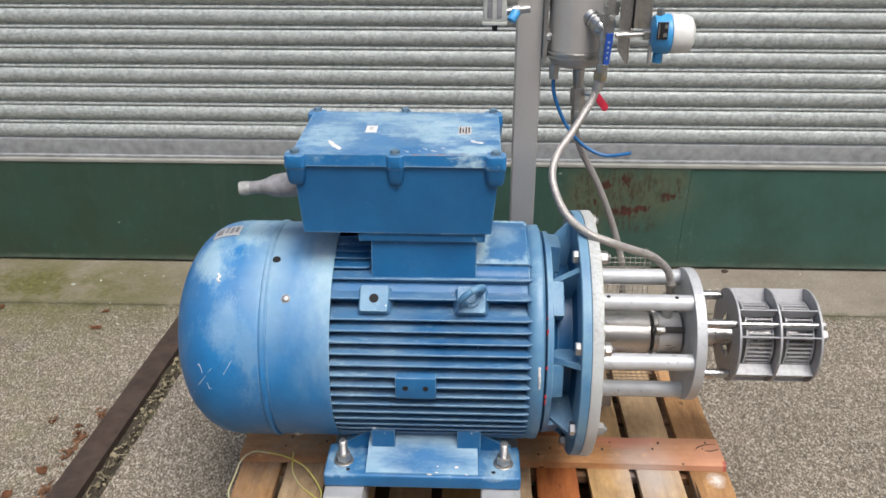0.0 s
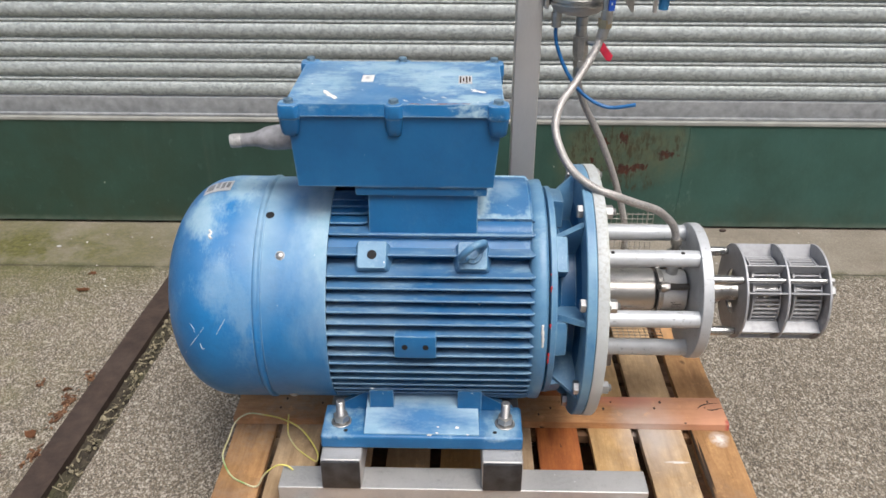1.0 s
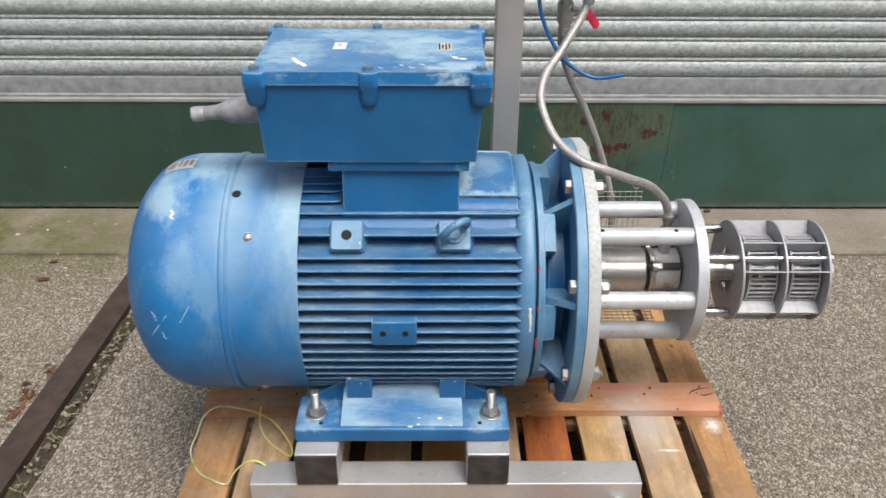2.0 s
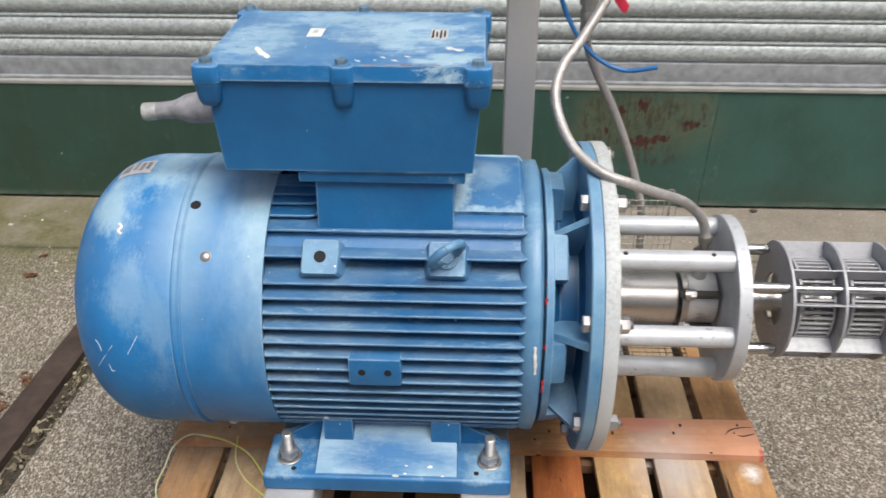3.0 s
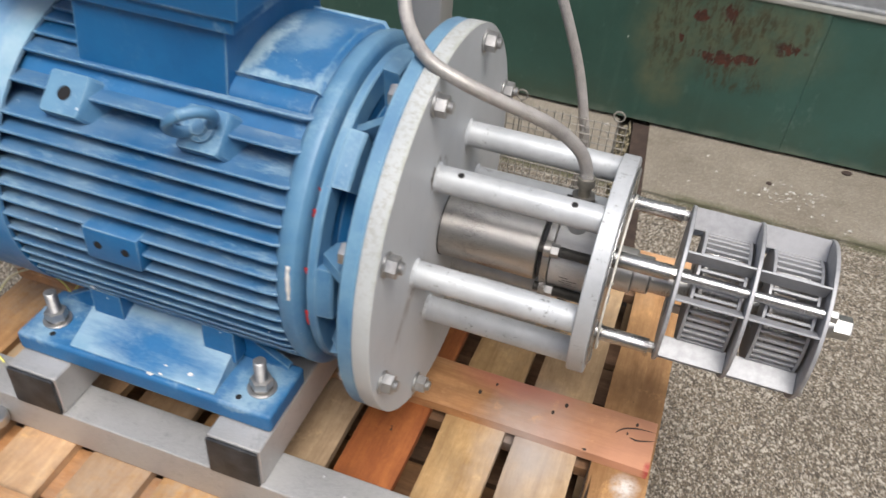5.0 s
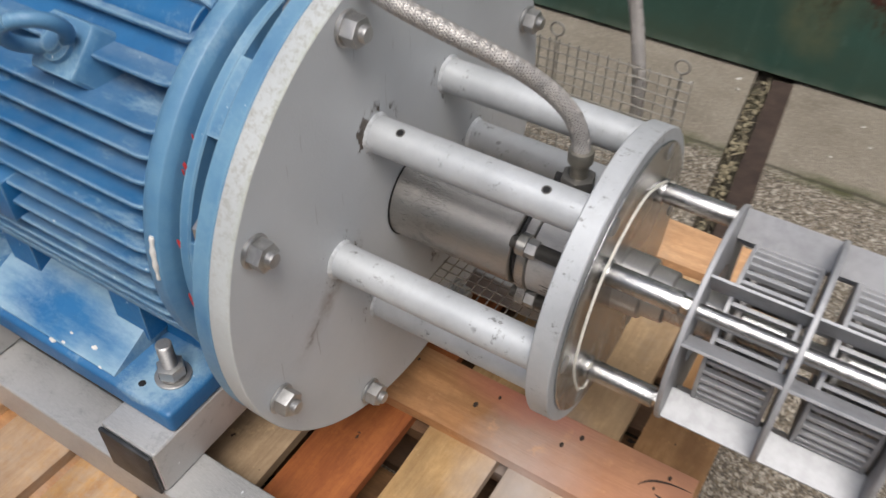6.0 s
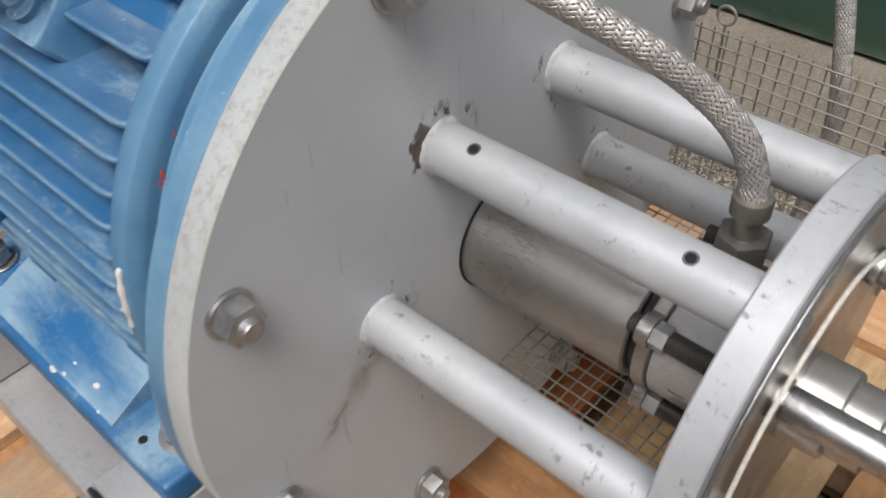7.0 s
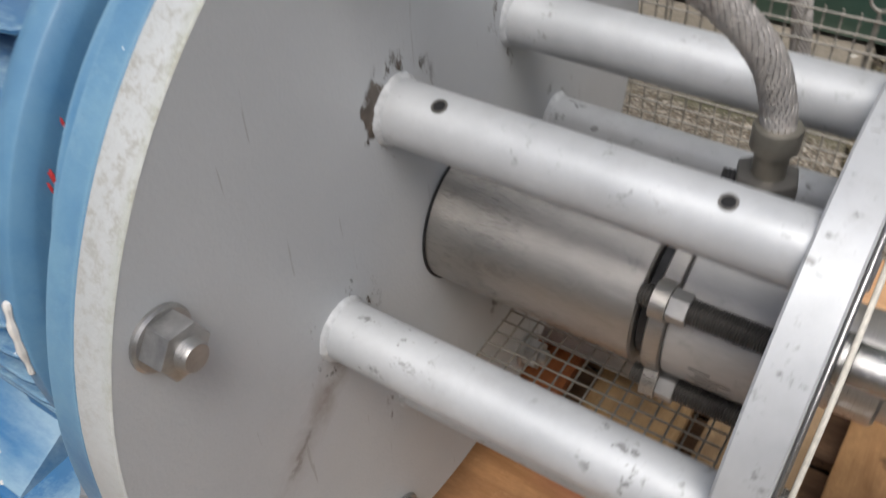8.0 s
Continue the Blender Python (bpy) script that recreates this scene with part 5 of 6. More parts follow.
plate = part("rating_plate", cover_patch(-.800, -.742, 84, 95, .0016), TAG, cover, "small worn metal rating plate", 80)
for x0, x1, a0, a1 in ((-.795, -.780, 86, 93), (-.776, -.768, 87, 94), (-.765, -.757, 86, 93), (-.754, -.747, 87, 93)):
    part("plate_print", cover_patch(x0, x1, a0, a1, .0022), GREY_PLASTIC, plate)
for pts, w in (([(-.821, -9.8), (-.795, 1), (-.767, 10.2)], .0005), ([(-.743, 7.1), (-.733, 11), (-.724, 14.7)], .0004), ([(-.797, 11.4), (-.790, 9), (-.789, 6.9)], .0004), ([(-.779, 1.5), (-.776, -1.5), (-.770, -1)], .0004), ([(-.763, 57.5), (-.758, 56), (-.762, 54.5), (-.756, 53)], .0024)):
    part("scratch", sweep(smooth_line([on_cover(x, a, .0002) for x, a in pts], 6), w, 6), WHITE_PAINT, cover, "bare white scratch")

# ---- homogeniser head on the flange ----
head = thing("shear_mixer_head", .26, 0, .30, "stainless steel mixer head with spacer tubes and slotted cage", "mixer head")
XP = .018
mp = part("mounting_plate", disc(-.004, XP, RF - .0008, .0, .0003, 160), PLATE, head, "thick grey painted steel mounting plate")
part("plate_rim", lathe([(-.0042, RF - .002), (-.0042, RF - .0005), (-.0034, RF), (XP - .0008, RF), (XP + .0001, RF - .0008), (XP + .0001, RF - .0009)], 160), RIM, mp, "worn cream paint on the plate's rim")
for k in range(8):
    a = 23.7 + 45 * k
    p = polar(XP, .2510, a)
    m = facing(p, (1, 0, 0)) @ Matrix.Rotation(.4 + k * 1.1, 4, "Z")
    nb = part("flange_nut", moved(join(hexnut(.0238, .0130), moved(washer(.0158, .008, .004), Matrix.Translation((0, 0, -.004)))), m @ Matrix.Translation((0, 0, .0042))), ZINC, head)
    part("stud", moved(thread(.0076, .0062, .0016, 24), m @ Matrix.Translation((0, 0, .0168))), ZINC, nb)
    hd = part("bolt_head", moved(hexnut(.0245, .011), facing(polar(-.0248, .2510, a), (-1, 0, 0)) @ Matrix.Rotation(k, 4, "Z")), ZINC, head)

XD0, XD1, RD = .230, .252, .1485
TUBES = [2.0 + 60 * k for k in range(6)]
for k, a in enumerate(TUBES):
    p, q = polar(XP, .126, a), polar(XD0, .126, a)
    tube = part("spacer_tube", rod(p, q, .0178, 40), FROST, head, "blasted steel spacer tube welded to the plate")
    b = B()
    seg = 44
    rng = random.Random(k)
    rows = []
    for i in range(seg):
        t = 2 * math.pi * i / seg
        w = .0027 + .0004 * math.sin(i * 2.9) + rng.uniform(-.0004, .0004)
        c = Vector((0, math.cos(t), math.sin(t)))
        rows.append([b.verts.new(p + c * (.0176 + w) + Vector((0, 0, 0))), b.verts.new(p + c * (.0178 + w * .6) + Vector((w * .7, 0, 0))), b.verts.new(p + c * .0177 + Vector((w * 1.1, 0, 0)))])
    for i in range(seg):
        s, t = rows[i], rows[(i + 1) % seg]
        b.faces.new((s[0], s[1], t[1], t[0]))
        b.faces.new((s[1], s[2], t[2], t[1]))
    part("weld_bead", b, WELD, tube, "", 180)
    for x, da in ((.050, 42), (.1945, 42)) if k == 1 else ():
        n = Vector((0, -math.cos(radians(a + da * 0)), math.sin(radians(a + da * 0))))
        up = Vector((0, -.35, .93))
        c = polar(x, .126, a)
        part("tapped_hole", moved(washer(.0044, .002, .0005), facing(c + up.normalized() * .0174, up)), OXIDE, tube)
        part("tapped_hole", moved(washer(.0031, .001, .0008), facing(c + up.normalized() * .0174, up)), HOLE_SHADE, tube)
d2 = part("end_disc", disc(XD0, XD1, RD, .03, .0012, 128), FROST, head, "round steel end disc")
part("polished_face", disc(XD1 + .0003, XD1 + .003, RD - .012, .03, .001, 128), POLISHED, d2, "polished mirror-like face")
for k in range(6):
    p = polar(XD1 + .0002, .126, TUBES[k])
    part("disc_screw", moved(washer(.0085, .003, .004), facing(p, (1, 0, 0))), ZINC, d2)

def lug_x(x0, x1, p, r, q):
    """A plate ear across the axis: round about p and running in to q."""
    b = B()
    d = Vector((0, p.y - q.y, p.z - q.z)).normalized()
    w = Vector((0, -d.z, d.y))
    rim = [Vector((0, q.y, q.z)) + w * r * 1.3, Vector((0, q.y, q.z)) - w * r * 1.3]
    rim += [Vector((0, p.y, p.z)) + (w * math.cos(t) + d * math.sin(t)) * r for t in [math.pi - math.pi * i / 14 for i in range(15)]]
    u, v = [[b.verts.new((x, c.y, c.z)) for c in rim] for x in (x0, x1)]
    b.faces.new(u)
    b.faces.new(v[::-1])
    for i in range(len(rim)):
        b.faces.new((u[i], u[(i + 1) % len(rim)], v[(i + 1) % len(rim)], v[i]))
    return bevel(b, .001, 1, 50)


hub = part("seal_housing", lathe([(XP, .0), (XP, .0465), (.1545, .0465), (.156, .045), (.156, 0)], 64), HUB, head, "brushed steel seal housing")
part("housing_rim", disc(XP + .0002, XP + .002, .0478, .03), RUBBER, hub)
# black ring that fills the narrow gap before the gland ring
part("gap_ring", disc(.1562, .1628, .0405, .02, .001, 64), BLACK, hub)
part("gland_ring", disc(.1630, .1735, .0475, .02, .001, 64), HUB, hub)
part("seal_body", disc(.1738, .2255, .0455, .02, .0012, 64), SEAL, hub, "steel mechanical seal body with stamped marks")
for a in (38, 128, 218, 308):
    p = polar(.1735, .0535, a)
    n1 = part("seal_nut", moved(hexnut(.0165, .0105), facing(p, (1, 0, 0)) @ Matrix.Rotation(.4, 4, "Z")), ZINC, hub)
    part("seal_stud", moved(thread(.0074, .0425, .0014, 18), facing(p + Vector((.0095, 0, 0)), (1, 0, 0))), OXIDE, n1)
    part("stud_root", moved(thread(.0066, .008, .0014, 18), facing((.1565, p.y, p.z), (1, 0, 0))), OXIDE, n1)
    part("ear", lug_x(.1645, .1733, p, .0105, polar(.17, .030, a)), HUB, hub)
for i, (w, a) in enumerate(((.012, -6), (.020, -12), (.017, -18), (.020, -24))):
    b = B()
    x0 = .190 + .004 * (i % 2)
    q = [polar(x0, .0457, a), polar(x0 + w, .0457, a), polar(x0 + w, .0457, a - 1.6), polar(x0, .0457, a - 1.6)]
    b.faces.new([b.verts.new(v) for v in q])
    part("stamped_mark", b, RUBBER, hub)

shaft = part("shaft", lathe([(.2235, 0), (.2235, .0215), (.352, .0215), (.353, .013), (.552, .013), (.552, 0)], 48), SHAFT, head, "polished steel shaft")
part("shaft_sleeve", lathe([(XD1 + .003, .0), (XD1 + .003, .030), (.280, .030), (.282, .0285), (.282, .0255), (.302, .0255), (.304, .024), (.304, 0)], 48), SHAFT, shaft)
RCG = .1045
PL = (.332, .418, .504)
for i, x in enumerate(PL):
    part("cage_plate", disc(x, x + .005, RCG, .048 if i < 2 else .016, .0008, 96), CAGE, head)
for a in (45, 135, -45, -135):
    p, q = polar(XD1 + .001, .090, a), polar(.513, .090, a)
    tr = part("tie_rod", rod(p, q, .0068, 24), POLISHED, head)
    part("spacer_sleeve", rod(polar(XD1 + .0092, .090, a), polar(PL[0] - .0082, .090, a), .0102, 28, .0008), POLISHED, tr)
    part("rod_end", moved(hexnut(.0135, .008), facing(polar(.324, .090, a), (1, 0, 0))), POLISHED, tr)
    part("rod_nut", moved(hexnut(.0135, .009), facing(polar(.5095, .090, a), (1, 0, 0))), ZINC, tr)
    part("rod_collar", rod(polar(XD1 + .0032, .090, a), polar(XD1 + .009, .090, a), .0125, 24, .001), POLISHED, tr)
    for da in (-17, 17):
        for x0, x1 in ((PL[0] + .0051, PL[1] - .0001), (PL[1] + .0051, PL[2] - .0001)):
            b = box(x0, x1, -RCG + .001, -.075, AZ - .0014, AZ + .0014, .0004, 1)
            part("cage_bar", moved(b, spin(a + da)), CAGE, head)
for x0, x1 in ((PL[0] + .022, PL[1] - .004), (PL[1] + .022, PL[2] - .004)):
    dr = part("slotted_drum", disc(x0, x0 + .004, .0765, .03, .0005, 72), CAGE, head, "slotted steel drum")
    part("drum_ring", disc(x1 - .004, x1, .0765, .066, .0005, 72), CAGE, dr)
    sb = part("drum_bar", moved(box(x0 + .0041, x1 - .0041, -.0762, -.0700, AZ - .0019, AZ + .0019, .0004, 1), spin(0)), CAGE, dr)
    for k in range(1, 44):
        again(sb, spin(360 / 44 * k))
    part("rotor", disc(x0 + .008, x0 + .014, .058, .014, .001, 48), BRUSHED, dr)
    for k in range(8):
        part("rotor_blade", moved(box(x0 + .0141, x1 - .008, -.057, -.045, AZ - .003, AZ + .003, .001, 1), spin(45 * k + 8)), POLISHED, dr)
end = part("shaft_nut", moved(hexnut(.027, .021), facing((.5345, 0, AZ), (1, 0, 0)) @ Matrix.Rotation(.3, 4, "Z")), STEEL, head)
part("end_washer", rod((.5095, 0, AZ), (.534, 0, AZ), .017, 32, .001), STEEL, head)

# hose connection on the end of the head
fit_ob = part("hose_socket", moved(hexnut(.0285, .021), facing((.196, .0, .622), (0, 0, 1)) @ Matrix.Rotation(.25, 4, "Z")), OXIDE, head, "dark steel hexagon hose socket")
part("socket_neck", rod((.196, .0, .585), (.196, .0, .628), .0125, 24), SEAL, fit_ob)
part("plug", moved(thread(.0058, .0085, .002, 16), facing((.1835, -.002, .633), (-1, -.2, .1))), RUBBER, fit_ob)

# the motor's turned parts and the head share one axis, a little behind y = 0
AY = 0.010
for o in (cover, body, shield, head):
    o.location.y += AY

# ---- vessel and fittings on the post ----
VX, VY, VR = -.018, .262, .061
vessel = thing("seal_vessel", VX, VY, 1.09, "brushed stainless steel seal fluid vessel clamped to the post", "vessel")
shell = part("shell", turned((VX, VY, 1.128), (VX, VY, 1.6), [(0, VR), (.40, VR), (.425, VR * .9), (.44, VR * .6), (.446, .01)], 64), BRUSHED, vessel)
part("bottom_flange", turned((VX, VY, 1.110), (VX, VY, 1.2), [(0, VR + .004), (.002, VR + .007), (.006, VR + .007), (.0075, VR + .004), (.0095, VR + .004), (.011, VR + .007), (.0155, VR + .007), (.0175, VR + .003)], 64), STEEL, vessel)
part("dished_end", turned((VX, VY, 1.084), (VX, VY, 1.2), [(0, .012), (.002, .03), (.008, .047), (.016, .056), (.0255, .061)], 64), BRUSHED, vessel)
br = part("bracket", box(-.0925, -.083, .236, .288, 1.10, 1.30, .002), STEEL, vessel, "steel mounting bracket")
part("bracket_arm", box(-.084, -.066, .248, .276, 1.14, 1.17, .002), STEEL, br)
for z in (1.155, 1.25):
    part("bracket_bolt", moved(hexnut(.015, .010), facing((-.083, .240, z), (1, -.5, 0))), ZINC, br)
for nm, x, y, z0, z1, r in (("port", -.064, .250, 1.060, 1.104, .0105), ("port", -.006, .270, 1.046, 1.090, .0125)):
    part(nm, turned((x, y, z1), (x, y, z0), [(0, r * .85), (.012, r * .85), (.0125, r * 1.1), (.028, r * 1.1), (.029, r), (z1 - z0, r)], 24), STEEL, vessel)
# drain valve under the vessel
dv = part("drain_valve", turned((-.006, .270, 1.048), (-.003, .276, .962), [(0, .013), (.012, .013), (.013, .0175), (.034, .0185), (.055, .0175), (.056, .0135), (.066, .0135), (.067, .0155), (.082, .0155)], 8), STEEL, vessel, "stainless ball valve")
part("valve_stem", rod((.010, .262, 1.022), (.036, .252, 1.021), .005, 16), STEEL, dv)
part("valve_handle", hexa([(.030, .249, 1.014), (.038, .247, 1.012), (.060, .244, .986), (.052, .246, .986), (.034, .252, 1.026), (.042, .250, 1.026), (.064, .246, .998), (.058, .249, 1.0)], .002), RED, dv, "red vinyl-covered lever")
# inlet elbow and ball valve in front
el = part("elbow", turned((.000, .215, 1.205), (.034, .178, 1.180), [(0, .019), (.012, .019), (.013, .0165), (.017, .0165), (.0175, .0185), (.021, .0185), (.0215, .0165), (.03, .0165), (.031, .0195), (.036, .0195), (.037, .018), (.039, .0195), (.045, .0195), (.055, .014)], 28), STEEL, vessel)
bv = part("ball_valve", turned((.036, .183, 1.232), (.033, .189, 1.082), [(0, .010), (.014, .011), (.015, .0155), (.04, .018), (.07, .0155), (.072, .012), (.088, .012), (.089, .0135), (.105, .0135), (.106, .0105), (.122, .0105), (.123, .0125), (.148, .0125)], 28), STEEL, vessel, "stainless ball valve with long lever")
part("lever", hexa([(.030, .160, 1.16), (.044, .160, 1.16), (.044, .164, 1.16), (.030, .164, 1.16), (.036, .160, 1.33), (.048, .160, 1.33), (.048, .164, 1.33), (.036, .164, 1.33)], .0015), STEEL, bv)
part("lever_nut", moved(hexnut(.012, .008), facing((.040, .160, 1.212), (0, -1, 0))), ZINC, bv)
part("grip", hexa([(.030, .154, 1.116), (.042, .154, 1.116), (.042, .167, 1.116), (.030, .167, 1.116), (.032, .154, 1.180), (.047, .154, 1.180), (.047, .167, 1.180), (.032, .167, 1.180)], .0052), HANDLE_BLUE, bv, "blue vinyl grip")
for k in range(4):
    part("grip_print", box(.0345 + .0008 * k, .0375 + .0008 * k, .1525, .1539, 1.128 + .011 * k, 1.132 + .011 * k, 0), PALE_GREY, bv)
part("hose_nut", moved(hexnut(.027, .018), facing((.031, .190, 1.074), (0, 0, 1))), BRASS, bv, "brass hose nut")

sb = thing("switch_bracket", .10, .25, 1.09, "folded stainless steel plate bracket beside the vessel", "bracket")
b = hexa([(.070, .232, 1.128), (.092, .232, 1.095), (.092, .236, 1.095), (.070, .236, 1.128), (.070, .232, 1.40), (.092, .232, 1.40), (.092, .236, 1.40), (.070, .236, 1.40)], .001)
part("plate", b, STEEL, sb)
part("plate", box(.0925, .0965, .232, .275, 1.095, 1.40, .001), STEEL, sb)
part("upper_plate", box(.100, .137, .226, .230, 1.176, 1.40, .001), STEEL, sb)
part("upper_plate", box(.0967, .100, .226, .26, 1.176, 1.40, .001), BLACK, sb)
part("arm", box(.040, .0705, .250, .262, 1.20, 1.23, .002), STEEL, sb)
part("link_rod", rod((.062, .222, 1.162), (.142, .238, 1.163), .0055, 16), STEEL, sb)

tx = thing("pressure_transmitter", .18, .24, 1.12, "blue instrument housing with a round white cap", "instrument")
part("housing", turned((.138, .240, 1.163), (.3, .240, 1.163), [(0, .012), (.004, .03), (.008, .039), (.034, .043), (.041, .043), (.043, .040)], 40), SKY_BLUE, tx, "light blue plastic housing")
part("cap", turned((.1815, .240, 1.163), (.3, .240, 1.163), [(0, .041), (.003, .0425), (.034, .0405), (.044, .036), (.0495, .026), (.051, .012), (.0512, .001)], 40), WHITE, tx, "white plastic cap")
part("window", box(.145, .168, .1945, .1990, 1.160, 1.197, .001), BLACK, tx, "dark window")
part("window_pane", box(.147, .1495, .1930, .1945, 1.163, 1.194, .0005), STEEL, tx)
part("window_pane", box(.158, .1660, .1930, .1945, 1.166, 1.174, .0005), STEEL, tx)
part("window_pane", box(.160, .1660, .1930, .1945, 1.184, 1.192, .0005), STEEL, tx)
part("cable_entry", rod((.160, .240, 1.100), (.161, .240, 1.125), .011, 20, .002), SKY_BLUE, tx)
part("top_nut", moved(hexnut(.016, .014), facing((.158, .24, 1.203), (0, 0, 1))), STEEL, tx)
part("coupling", moved(hexnut(.022, .018), facing((.124, .236, 1.163), (1, 0, 0))), STEEL, tx)
part("hanger", box(.1375, .1435, .224, .240, 1.096, 1.14, .001), BRUSHED, tx)

rg = thing("air_regulator", -.20, .21, 1.19, "pale grey air filter regulator fixed to the post", "regulator")
part("bowl_guard", box(-.226, -.176, .185, .232, 1.197, 1.31, .006, 3), PALE_GREY, rg)
for x in (-.217, -.197):
    part("window", box(x, x + .011, .1835, .1860, 1.205, 1.245, .001), GREY_PLASTIC, rg)
part("foot_ring", box(-.228, -.174, .183, .234, 1.190, 1.198, .003), PALE_GREY, rg)
part("drain", rod((-.200, .208, 1.174), (-.200, .208, 1.192), .006, 16), BLACK, rg)
part("fitting", turned((-.176, .208, 1.215), (-.120, .208, 1.222), [(0, .008), (.012, .008), (.013, .011), (.03, .011), (.031, .008), (.05, .008)], 20), STEEL, rg)
part("blue_ring", rod((-.166, .190, 1.199), (-.155, .202, 1.217), .010, 18, .002), SKY_BLUE, rg)
part("mount", box(-.178, -.149, .234, .262, 1.23, 1.28, .002), STEEL, rg)


# ---- hoses ----
def braided(name, pts, r, label, turns_per_m, strands=12):
    """A hose with a woven sleeve: ribbons that cross over and under one another."""
    line = smooth_line(pts, 16)
    ob = thing(name, *pts[-1], label, "hose")
    part("core", sweep(line, r * .89, 16), RUBBER, ob)
    d = [0.0]
    for a, c in zip(line, line[1:]):
        d.append(d[-1] + (c - a).length)
    total = d[-1]
    fr = frames_along(line)
    n = int(total * strands * turns_per_m * 4)

    def at(s):
        lo, hi = 0, len(d) - 1
        while hi - lo > 1:
            m = (lo + hi) // 2
            lo, hi = (m, hi) if d[m] <= s else (lo, m)
        k = (s - d[lo]) / max(d[hi] - d[lo], 1e-9)
        p = fr[lo][0].lerp(fr[hi][0], k)
        u = fr[lo][2].lerp(fr[hi][2], k).normalized()
        v = fr[lo][3].lerp(fr[hi][3], k).normalized()
        t = fr[lo][1].lerp(fr[hi][1], k).normalized()
        return p, t, u, v

    grid = [at(total * i / n) for i in range(n + 1)]
    verts, faces = [], []
    for way in (1, -1):
        for q in range(strands):
            base = 2 * math.pi * q / strands
            prev = None
            for i, (p, t, u, v) in enumerate(grid):
                ang = base + way * 2 * math.pi * turns_per_m * total * i / n
                lift = r * (.970 + .044 * way * math.cos(way * strands / 2 * (ang - base) + math.pi / 4))
                da = math.pi / strands * .72
                row = []
                for f, h in ((-1, -.060), (-.66, .010), (-.33, -.022), (0, .016), (.33, -.022), (.66, .010), (1, -.060)):
                    c = ang + da * f
                    row.append(len(verts))
                    verts.append(p + (u * math.cos(c) + v * math.sin(c)) * (lift + r * h))
                if prev:
                    for k in range(6):
                        faces.append((prev[k], prev[k + 1], row[k + 1], row[k]))
                prev = row
    me = bpy.data.meshes.new("braid")
    me.from_pydata([tuple(v) for v in verts], [], faces)
    me.materials.append(BRAID)
    for f in me.polygons:
        f.use_smooth = True
    o = tagged(new("braid", me), kind="stuff")
    o.parent = ob
    o.matrix_parent_inverse = parent_world(ob).inverted()
    return ob


H1 = [(.031, .190, 1.074), (.026, .188, 1.058), (.012, .178, 1.024), (-.028, .14, .969), (-.060, .10, .936), (-.073, .06, .901), (-.063, .02, .865), (-.041, -.02, .837), (-.003, -.055, .818), (.040, -.062, .803), (.086, -.046, .780), (.134, -.024, .755), (.163, -.003, .728), (.183, .007, .704), (.192, .011, .681), (.195, .010, .668)]
h1 = braided("braided_hose", H1, .0083, "stainless steel braided hose from the vessel to the mixer head", 12.5, 16)
part("ferrule", turned((.196, .010, .640), (.1948, .0100, .690), [(0, .0082), (.0165, .0082), (.0170, .0104), (.0180, .0114), (.0285, .0116), (.0300, .0110), (.0306, .0092)], 32), FERRULE, h1, "crimped steel ferrule")
part("ferrule", turned((.0315, .1902, 1.076), (.024, .186, 1.046), [(0, .0115), (.024, .0115), (.026, .0105)], 24), ZINC, h1)
H2 = [(-.003, .276, .966), (-.003, .29, .93), (.021, .31, .863), (.062, .32, .786), (.096, .32, .71), (.119, .32, .648), (.135, .312, .597), (.147, .305, .545), (.150, .30, .49), (.146, .29, .42), (.135, .275, .36)]
h2 = braided("braided_hose", H2, .0080, "second stainless steel braided hose hanging behind the mixer head", 12.5, 16)
part("ferrule", turned((-.003, .276, .972), (-.003, .288, .935), [(0, .0125), (.03, .0125), (.032, .0105)], 24), ZINC, h2)
cab = thing("air_tube", .117, .2, .902, "thin blue nylon air tube with a loose end", "tube")
part("tube", sweep(smooth_line([(-.064, .250, 1.062), (-.064, .25, 1.045), (-.059, .245, 1.018), (-.042, .24, .976), (-.018, .23, .939), (.015, .22, .909), (.061, .21, .892), (.117, .2, .902)], 10), .0042, 12), HOSE_BLUE, cab)

# cord loop hanging on the tie rods
cord = thing("cord_loop", .262, -.06, .48, "loop of thin white cord round the tie rods", "cord")
lp = [polar(.2590, .1035, a) for a in (147, 139, 128)] + [polar(.2590, .1020, 90), polar(.2595, .1025, 45), polar(.2595, .1020, 0)] + [polar(.2600, .1035, a) for a in (-34, -45, -53)] + [polar(.2605, .090, -55), polar(.2610, .078, -46), polar(.2615, .083, -36)]
part("string", sweep(smooth_line(lp, 8), .0014, 8), CORD, cord)
part("knot", rod(polar(.2590, .103, 147), polar(.2635, .108, 142), .0036, 10, .002), CORD, cord)

# ---- wire mesh guard behind the head ----
guard = thing("wire_guard", .11, .28, .345, "bent guard of square galvanised wire mesh", "guard")
GX0, GX1, GY, GZ0, GZ1 = .006, .212, .285, .385, .594
PT = .0128


def bent(pts, r=.0009):
    return sweep([Vector(p) for p in pts], r, 6)


nx = int((GX1 - GX0) / PT)
w0 = part("wire", bent([(GX0, -.018, GZ0), (GX0, GY - .012, GZ0), (GX0, GY - .003, GZ0 + .003), (GX0, GY, GZ0 + .012), (GX0, GY + .004, GZ1)]), WIRE, guard)
for i in range(1, nx + 1):
    again(w0, Matrix.Translation((i * PT, 0, 0)))
w1 = part("wire", bent([(GX0 - .001, -.016, GZ0 + .0016), (GX1, -.016, GZ0 + .0016)]), WIRE, guard)
for i in range(1, 23):
    again(w1, Matrix.Translation((0, i * PT, 0)))
w2 = part("wire", bent([(GX0 - .001, GY - .0016, GZ0 + .014), (GX1, GY - .0012, GZ0 + .014)]), WIRE, guard)
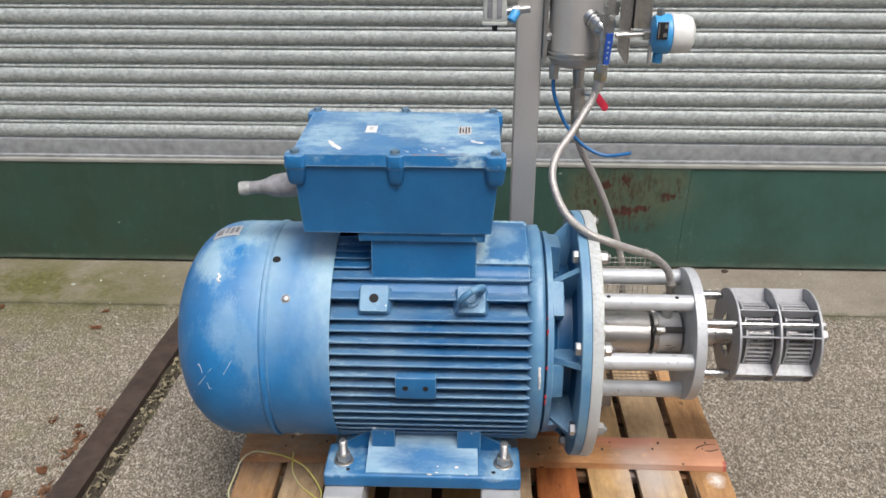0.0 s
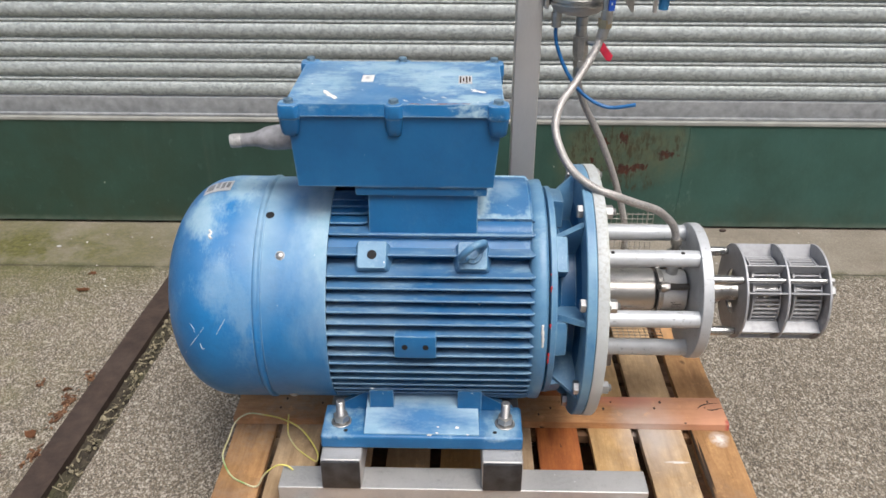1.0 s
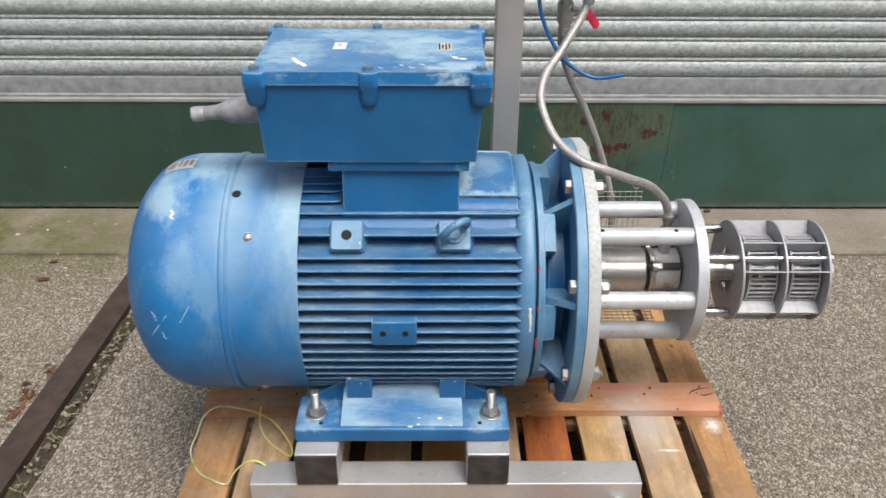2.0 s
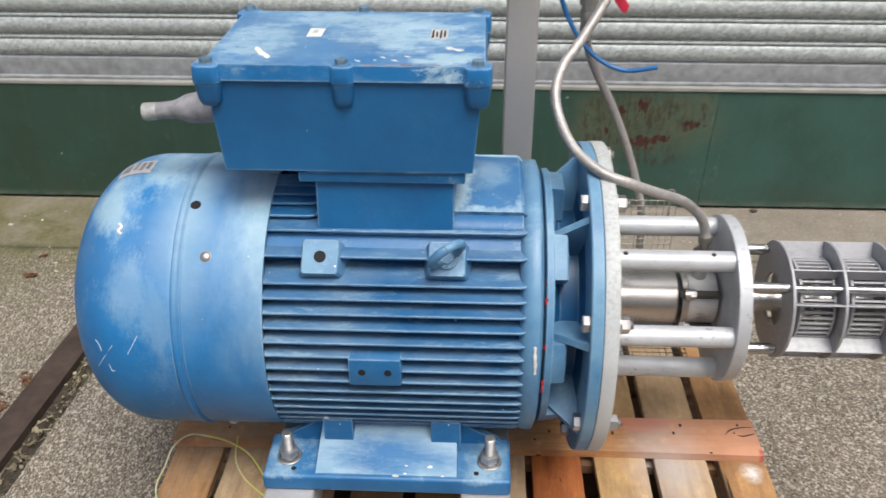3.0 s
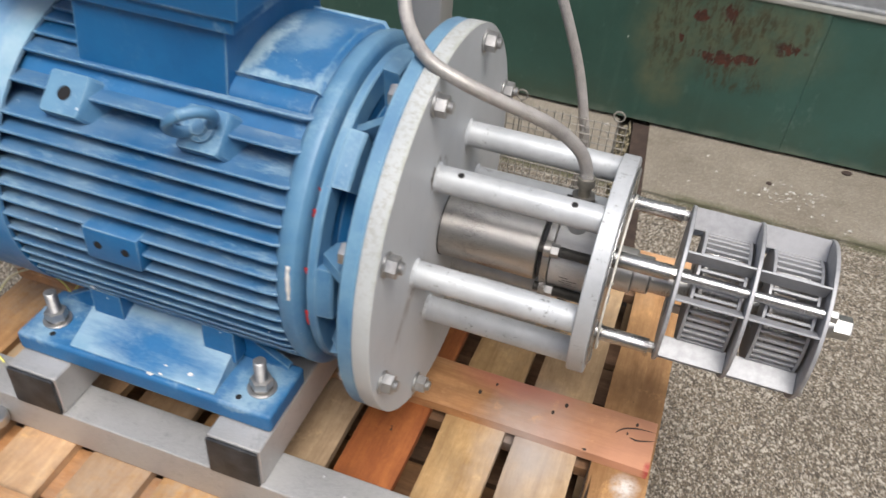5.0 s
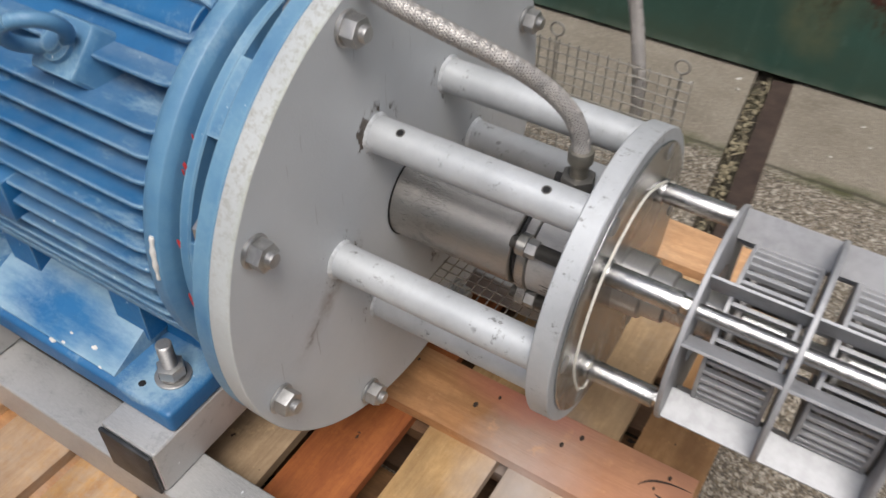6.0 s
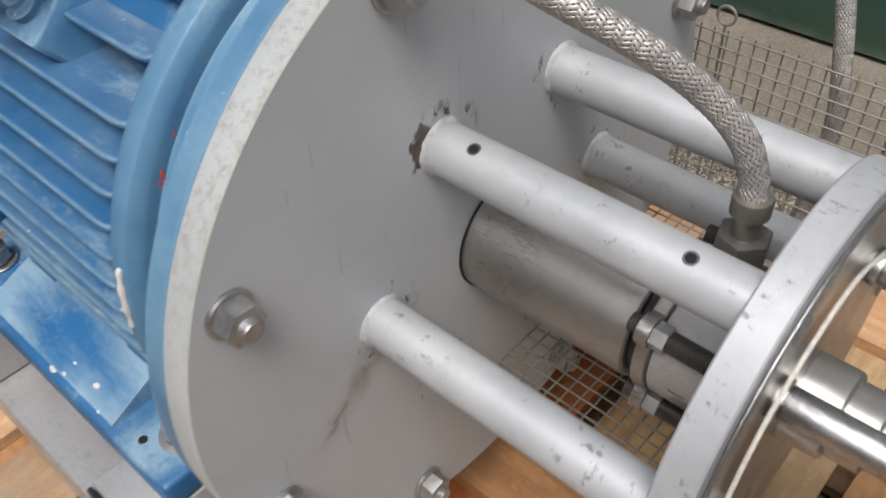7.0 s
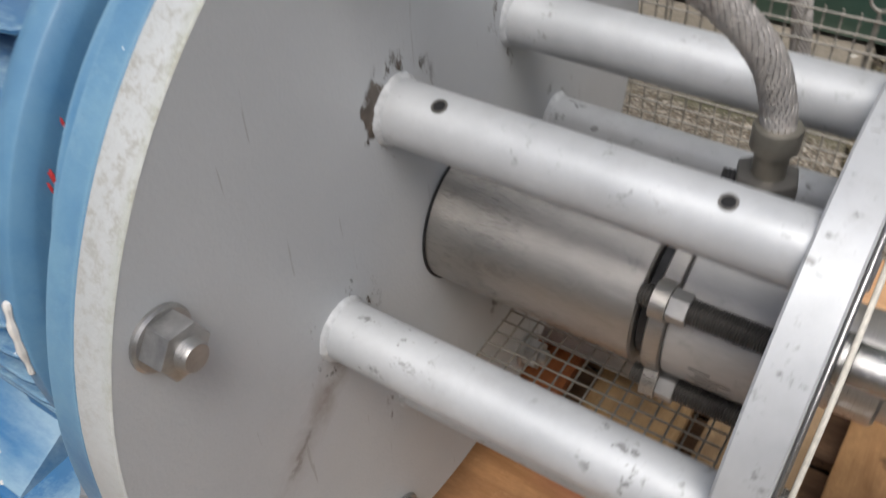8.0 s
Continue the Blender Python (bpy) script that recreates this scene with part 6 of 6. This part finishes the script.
for i in range(1, 16):
    again(w2, Matrix.Translation((0, .0002 * i, i * PT)))
for x in (.040, .196):
    ring = [Vector((x + .0085 * math.sin(t), GY + .004, GZ1 + .013 - .0085 * math.cos(t))) for t in [2 * math.pi * k / 24 for k in range(25)]]
    b = sweep(ring, .0014, 8)
    rod((x, GY + .0045, GZ1 - .06), (x, GY + .0045, GZ1 + .005), .0014, 8, bm=b)
    part("loop", b, WIRE, guard, "wire hanging loop")

# ---- earth wire on the pallet ----
ew = thing("earth_wire", -.7, -.13, DECK_Z, "loose green and yellow earth wire on the pallet", "wire")
part("wire", sweep(smooth_line([(-.618, -.240, .2325), (-.632, -.236, .2405), (-.655, -.232, .236), (-.685, -.226, .205), (-.707, -.223, .166), (-.740, -.21, .1635), (-.775, -.185, .1635), (-.806, -.127, .1635), (-.806, -.07, .166), (-.796, -.035, .186), (-.775, .0, .1835), (-.735, -.003, .184), (-.687, -.02, .186), (-.634, -.06, .19), (-.590, -.120, .18), (-.588, -.138, .1635), (-.612, -.122, .1635), (-.645, -.09, .1635), (-.668, -.052, .172), (-.675, .0, .1835)], 8), .0019, 8), EARTH_WIRE, ew)

# ---- litter on the yard ----
rng = random.Random(11)
for k, (x, y, s) in enumerate(((-1.55, .85, .022), (-1.95, .98, .018), (-1.56, .965, .016), (-1.40, .12, .02), (-1.45, .02, .02), (-1.38, .31, .014), (-1.47, -.10, .018))):
    b = B()
    n = 9
    c = b.verts.new((0, 0, .006))
    ringv = [b.verts.new((s * (1 + .35 * math.sin(3 * t + k)) * math.cos(t), .6 * s * (1 + .3 * math.cos(2 * t + k)) * math.sin(t), .0015 + .006 * rng.random())) for t in [2 * math.pi * i / n for i in range(n)]]
    for i in range(n):
        b.faces.new((c, ringv[i], ringv[(i + 1) % n]))
    bmesh.ops.solidify(b, geom=b.faces[:], thickness=.0006)
    b.transform(Matrix.Translation((x, y, .001)) @ Matrix.Rotation(k * 1.9, 4, "Z"))
    tagged(link("fallen_leaf", b, LEAF), "dry brown leaf lying on the concrete", "leaf", "fallen leaves")
for k, (x, y, n) in enumerate(((-1.327, .362, 7), (-1.345, .262, 10), (-1.352, .192, 11), (-1.350, .045, 9), (-1.46, .331, 3))):
    b = B()
    for _ in range(n * 3):
        g = B()
        q = rng.uniform(.0035, .0095)
        rim = [g.verts.new((q * 1.5 * math.cos(t), q * (.55 + .25 * math.sin(3 * t + k)) * math.sin(t), .0012 + rng.uniform(0, .005))) for t in [math.pi * i / 3 for i in range(6)]]
        mid = g.verts.new((0, 0, .003))
        for i in range(6):
            g.faces.new((mid, rim[i], rim[(i + 1) % 6]))
        bmesh.ops.solidify(g, geom=g.faces[:], thickness=.0005)
        r = abs(rng.gauss(0, .016))
        a = rng.uniform(0, 6.3)
        g.transform(Matrix.Translation((x - abs(r * math.cos(a)), y + 1.4 * r * math.sin(a), .0008)) @ Matrix.Rotation(rng.uniform(0, 6.3), 4, "Z"))
        b = join(b, g)
    tagged(link("leaf_litter", b, LITTER), "reddish-brown crumbled leaves by the steel edge", "leaf litter", kind="stuff")
for k, (x, y, s) in enumerate(((-1.763, 1.16, .007), (.753, 1.345, .011), (.55, 1.2, .007))):
    g = B()
    bmesh.ops.create_icosphere(g, subdivisions=2, radius=s)
    for v in g.verts:
        v.co *= 1 + .4 * noise.noise(v.co * 90 + Vector((k, 0, 0)))
    g.transform(Matrix.Translation((x, y, s * .4)) @ Matrix.Diagonal((1.3, .9, .5, 1)))
    tagged(link("pebble", g, WALL if k == 0 else RUSTY), "small pebble lying on the concrete", "stone", "pebbles")

# crumbs of plaster and grit by the wall
bits = B()
for k in range(150):
    near_heap = k < 60
    x, y = (rng.gauss(.60, .05), rng.gauss(1.16, .03)) if near_heap else (rng.uniform(-2.4, 1.7), rng.uniform(.75, 1.34))
    g = B()
    bmesh.ops.create_icosphere(g, subdivisions=1, radius=rng.uniform(.0015, .0055))
    for v in g.verts:
        v.co *= rng.uniform(.6, 1.3)
    g.transform(Matrix.Translation((x, y, .0015)) @ Matrix.Rotation(rng.uniform(0, 6.3), 4, "Z") @ Matrix.Diagonal((1.5, .9, .55, 1)))
    bits = join(bits, g)
tagged(link("crumbs", bits, CRUMB), "pale crumbs of grit scattered on the concrete", "grit", kind="stuff")
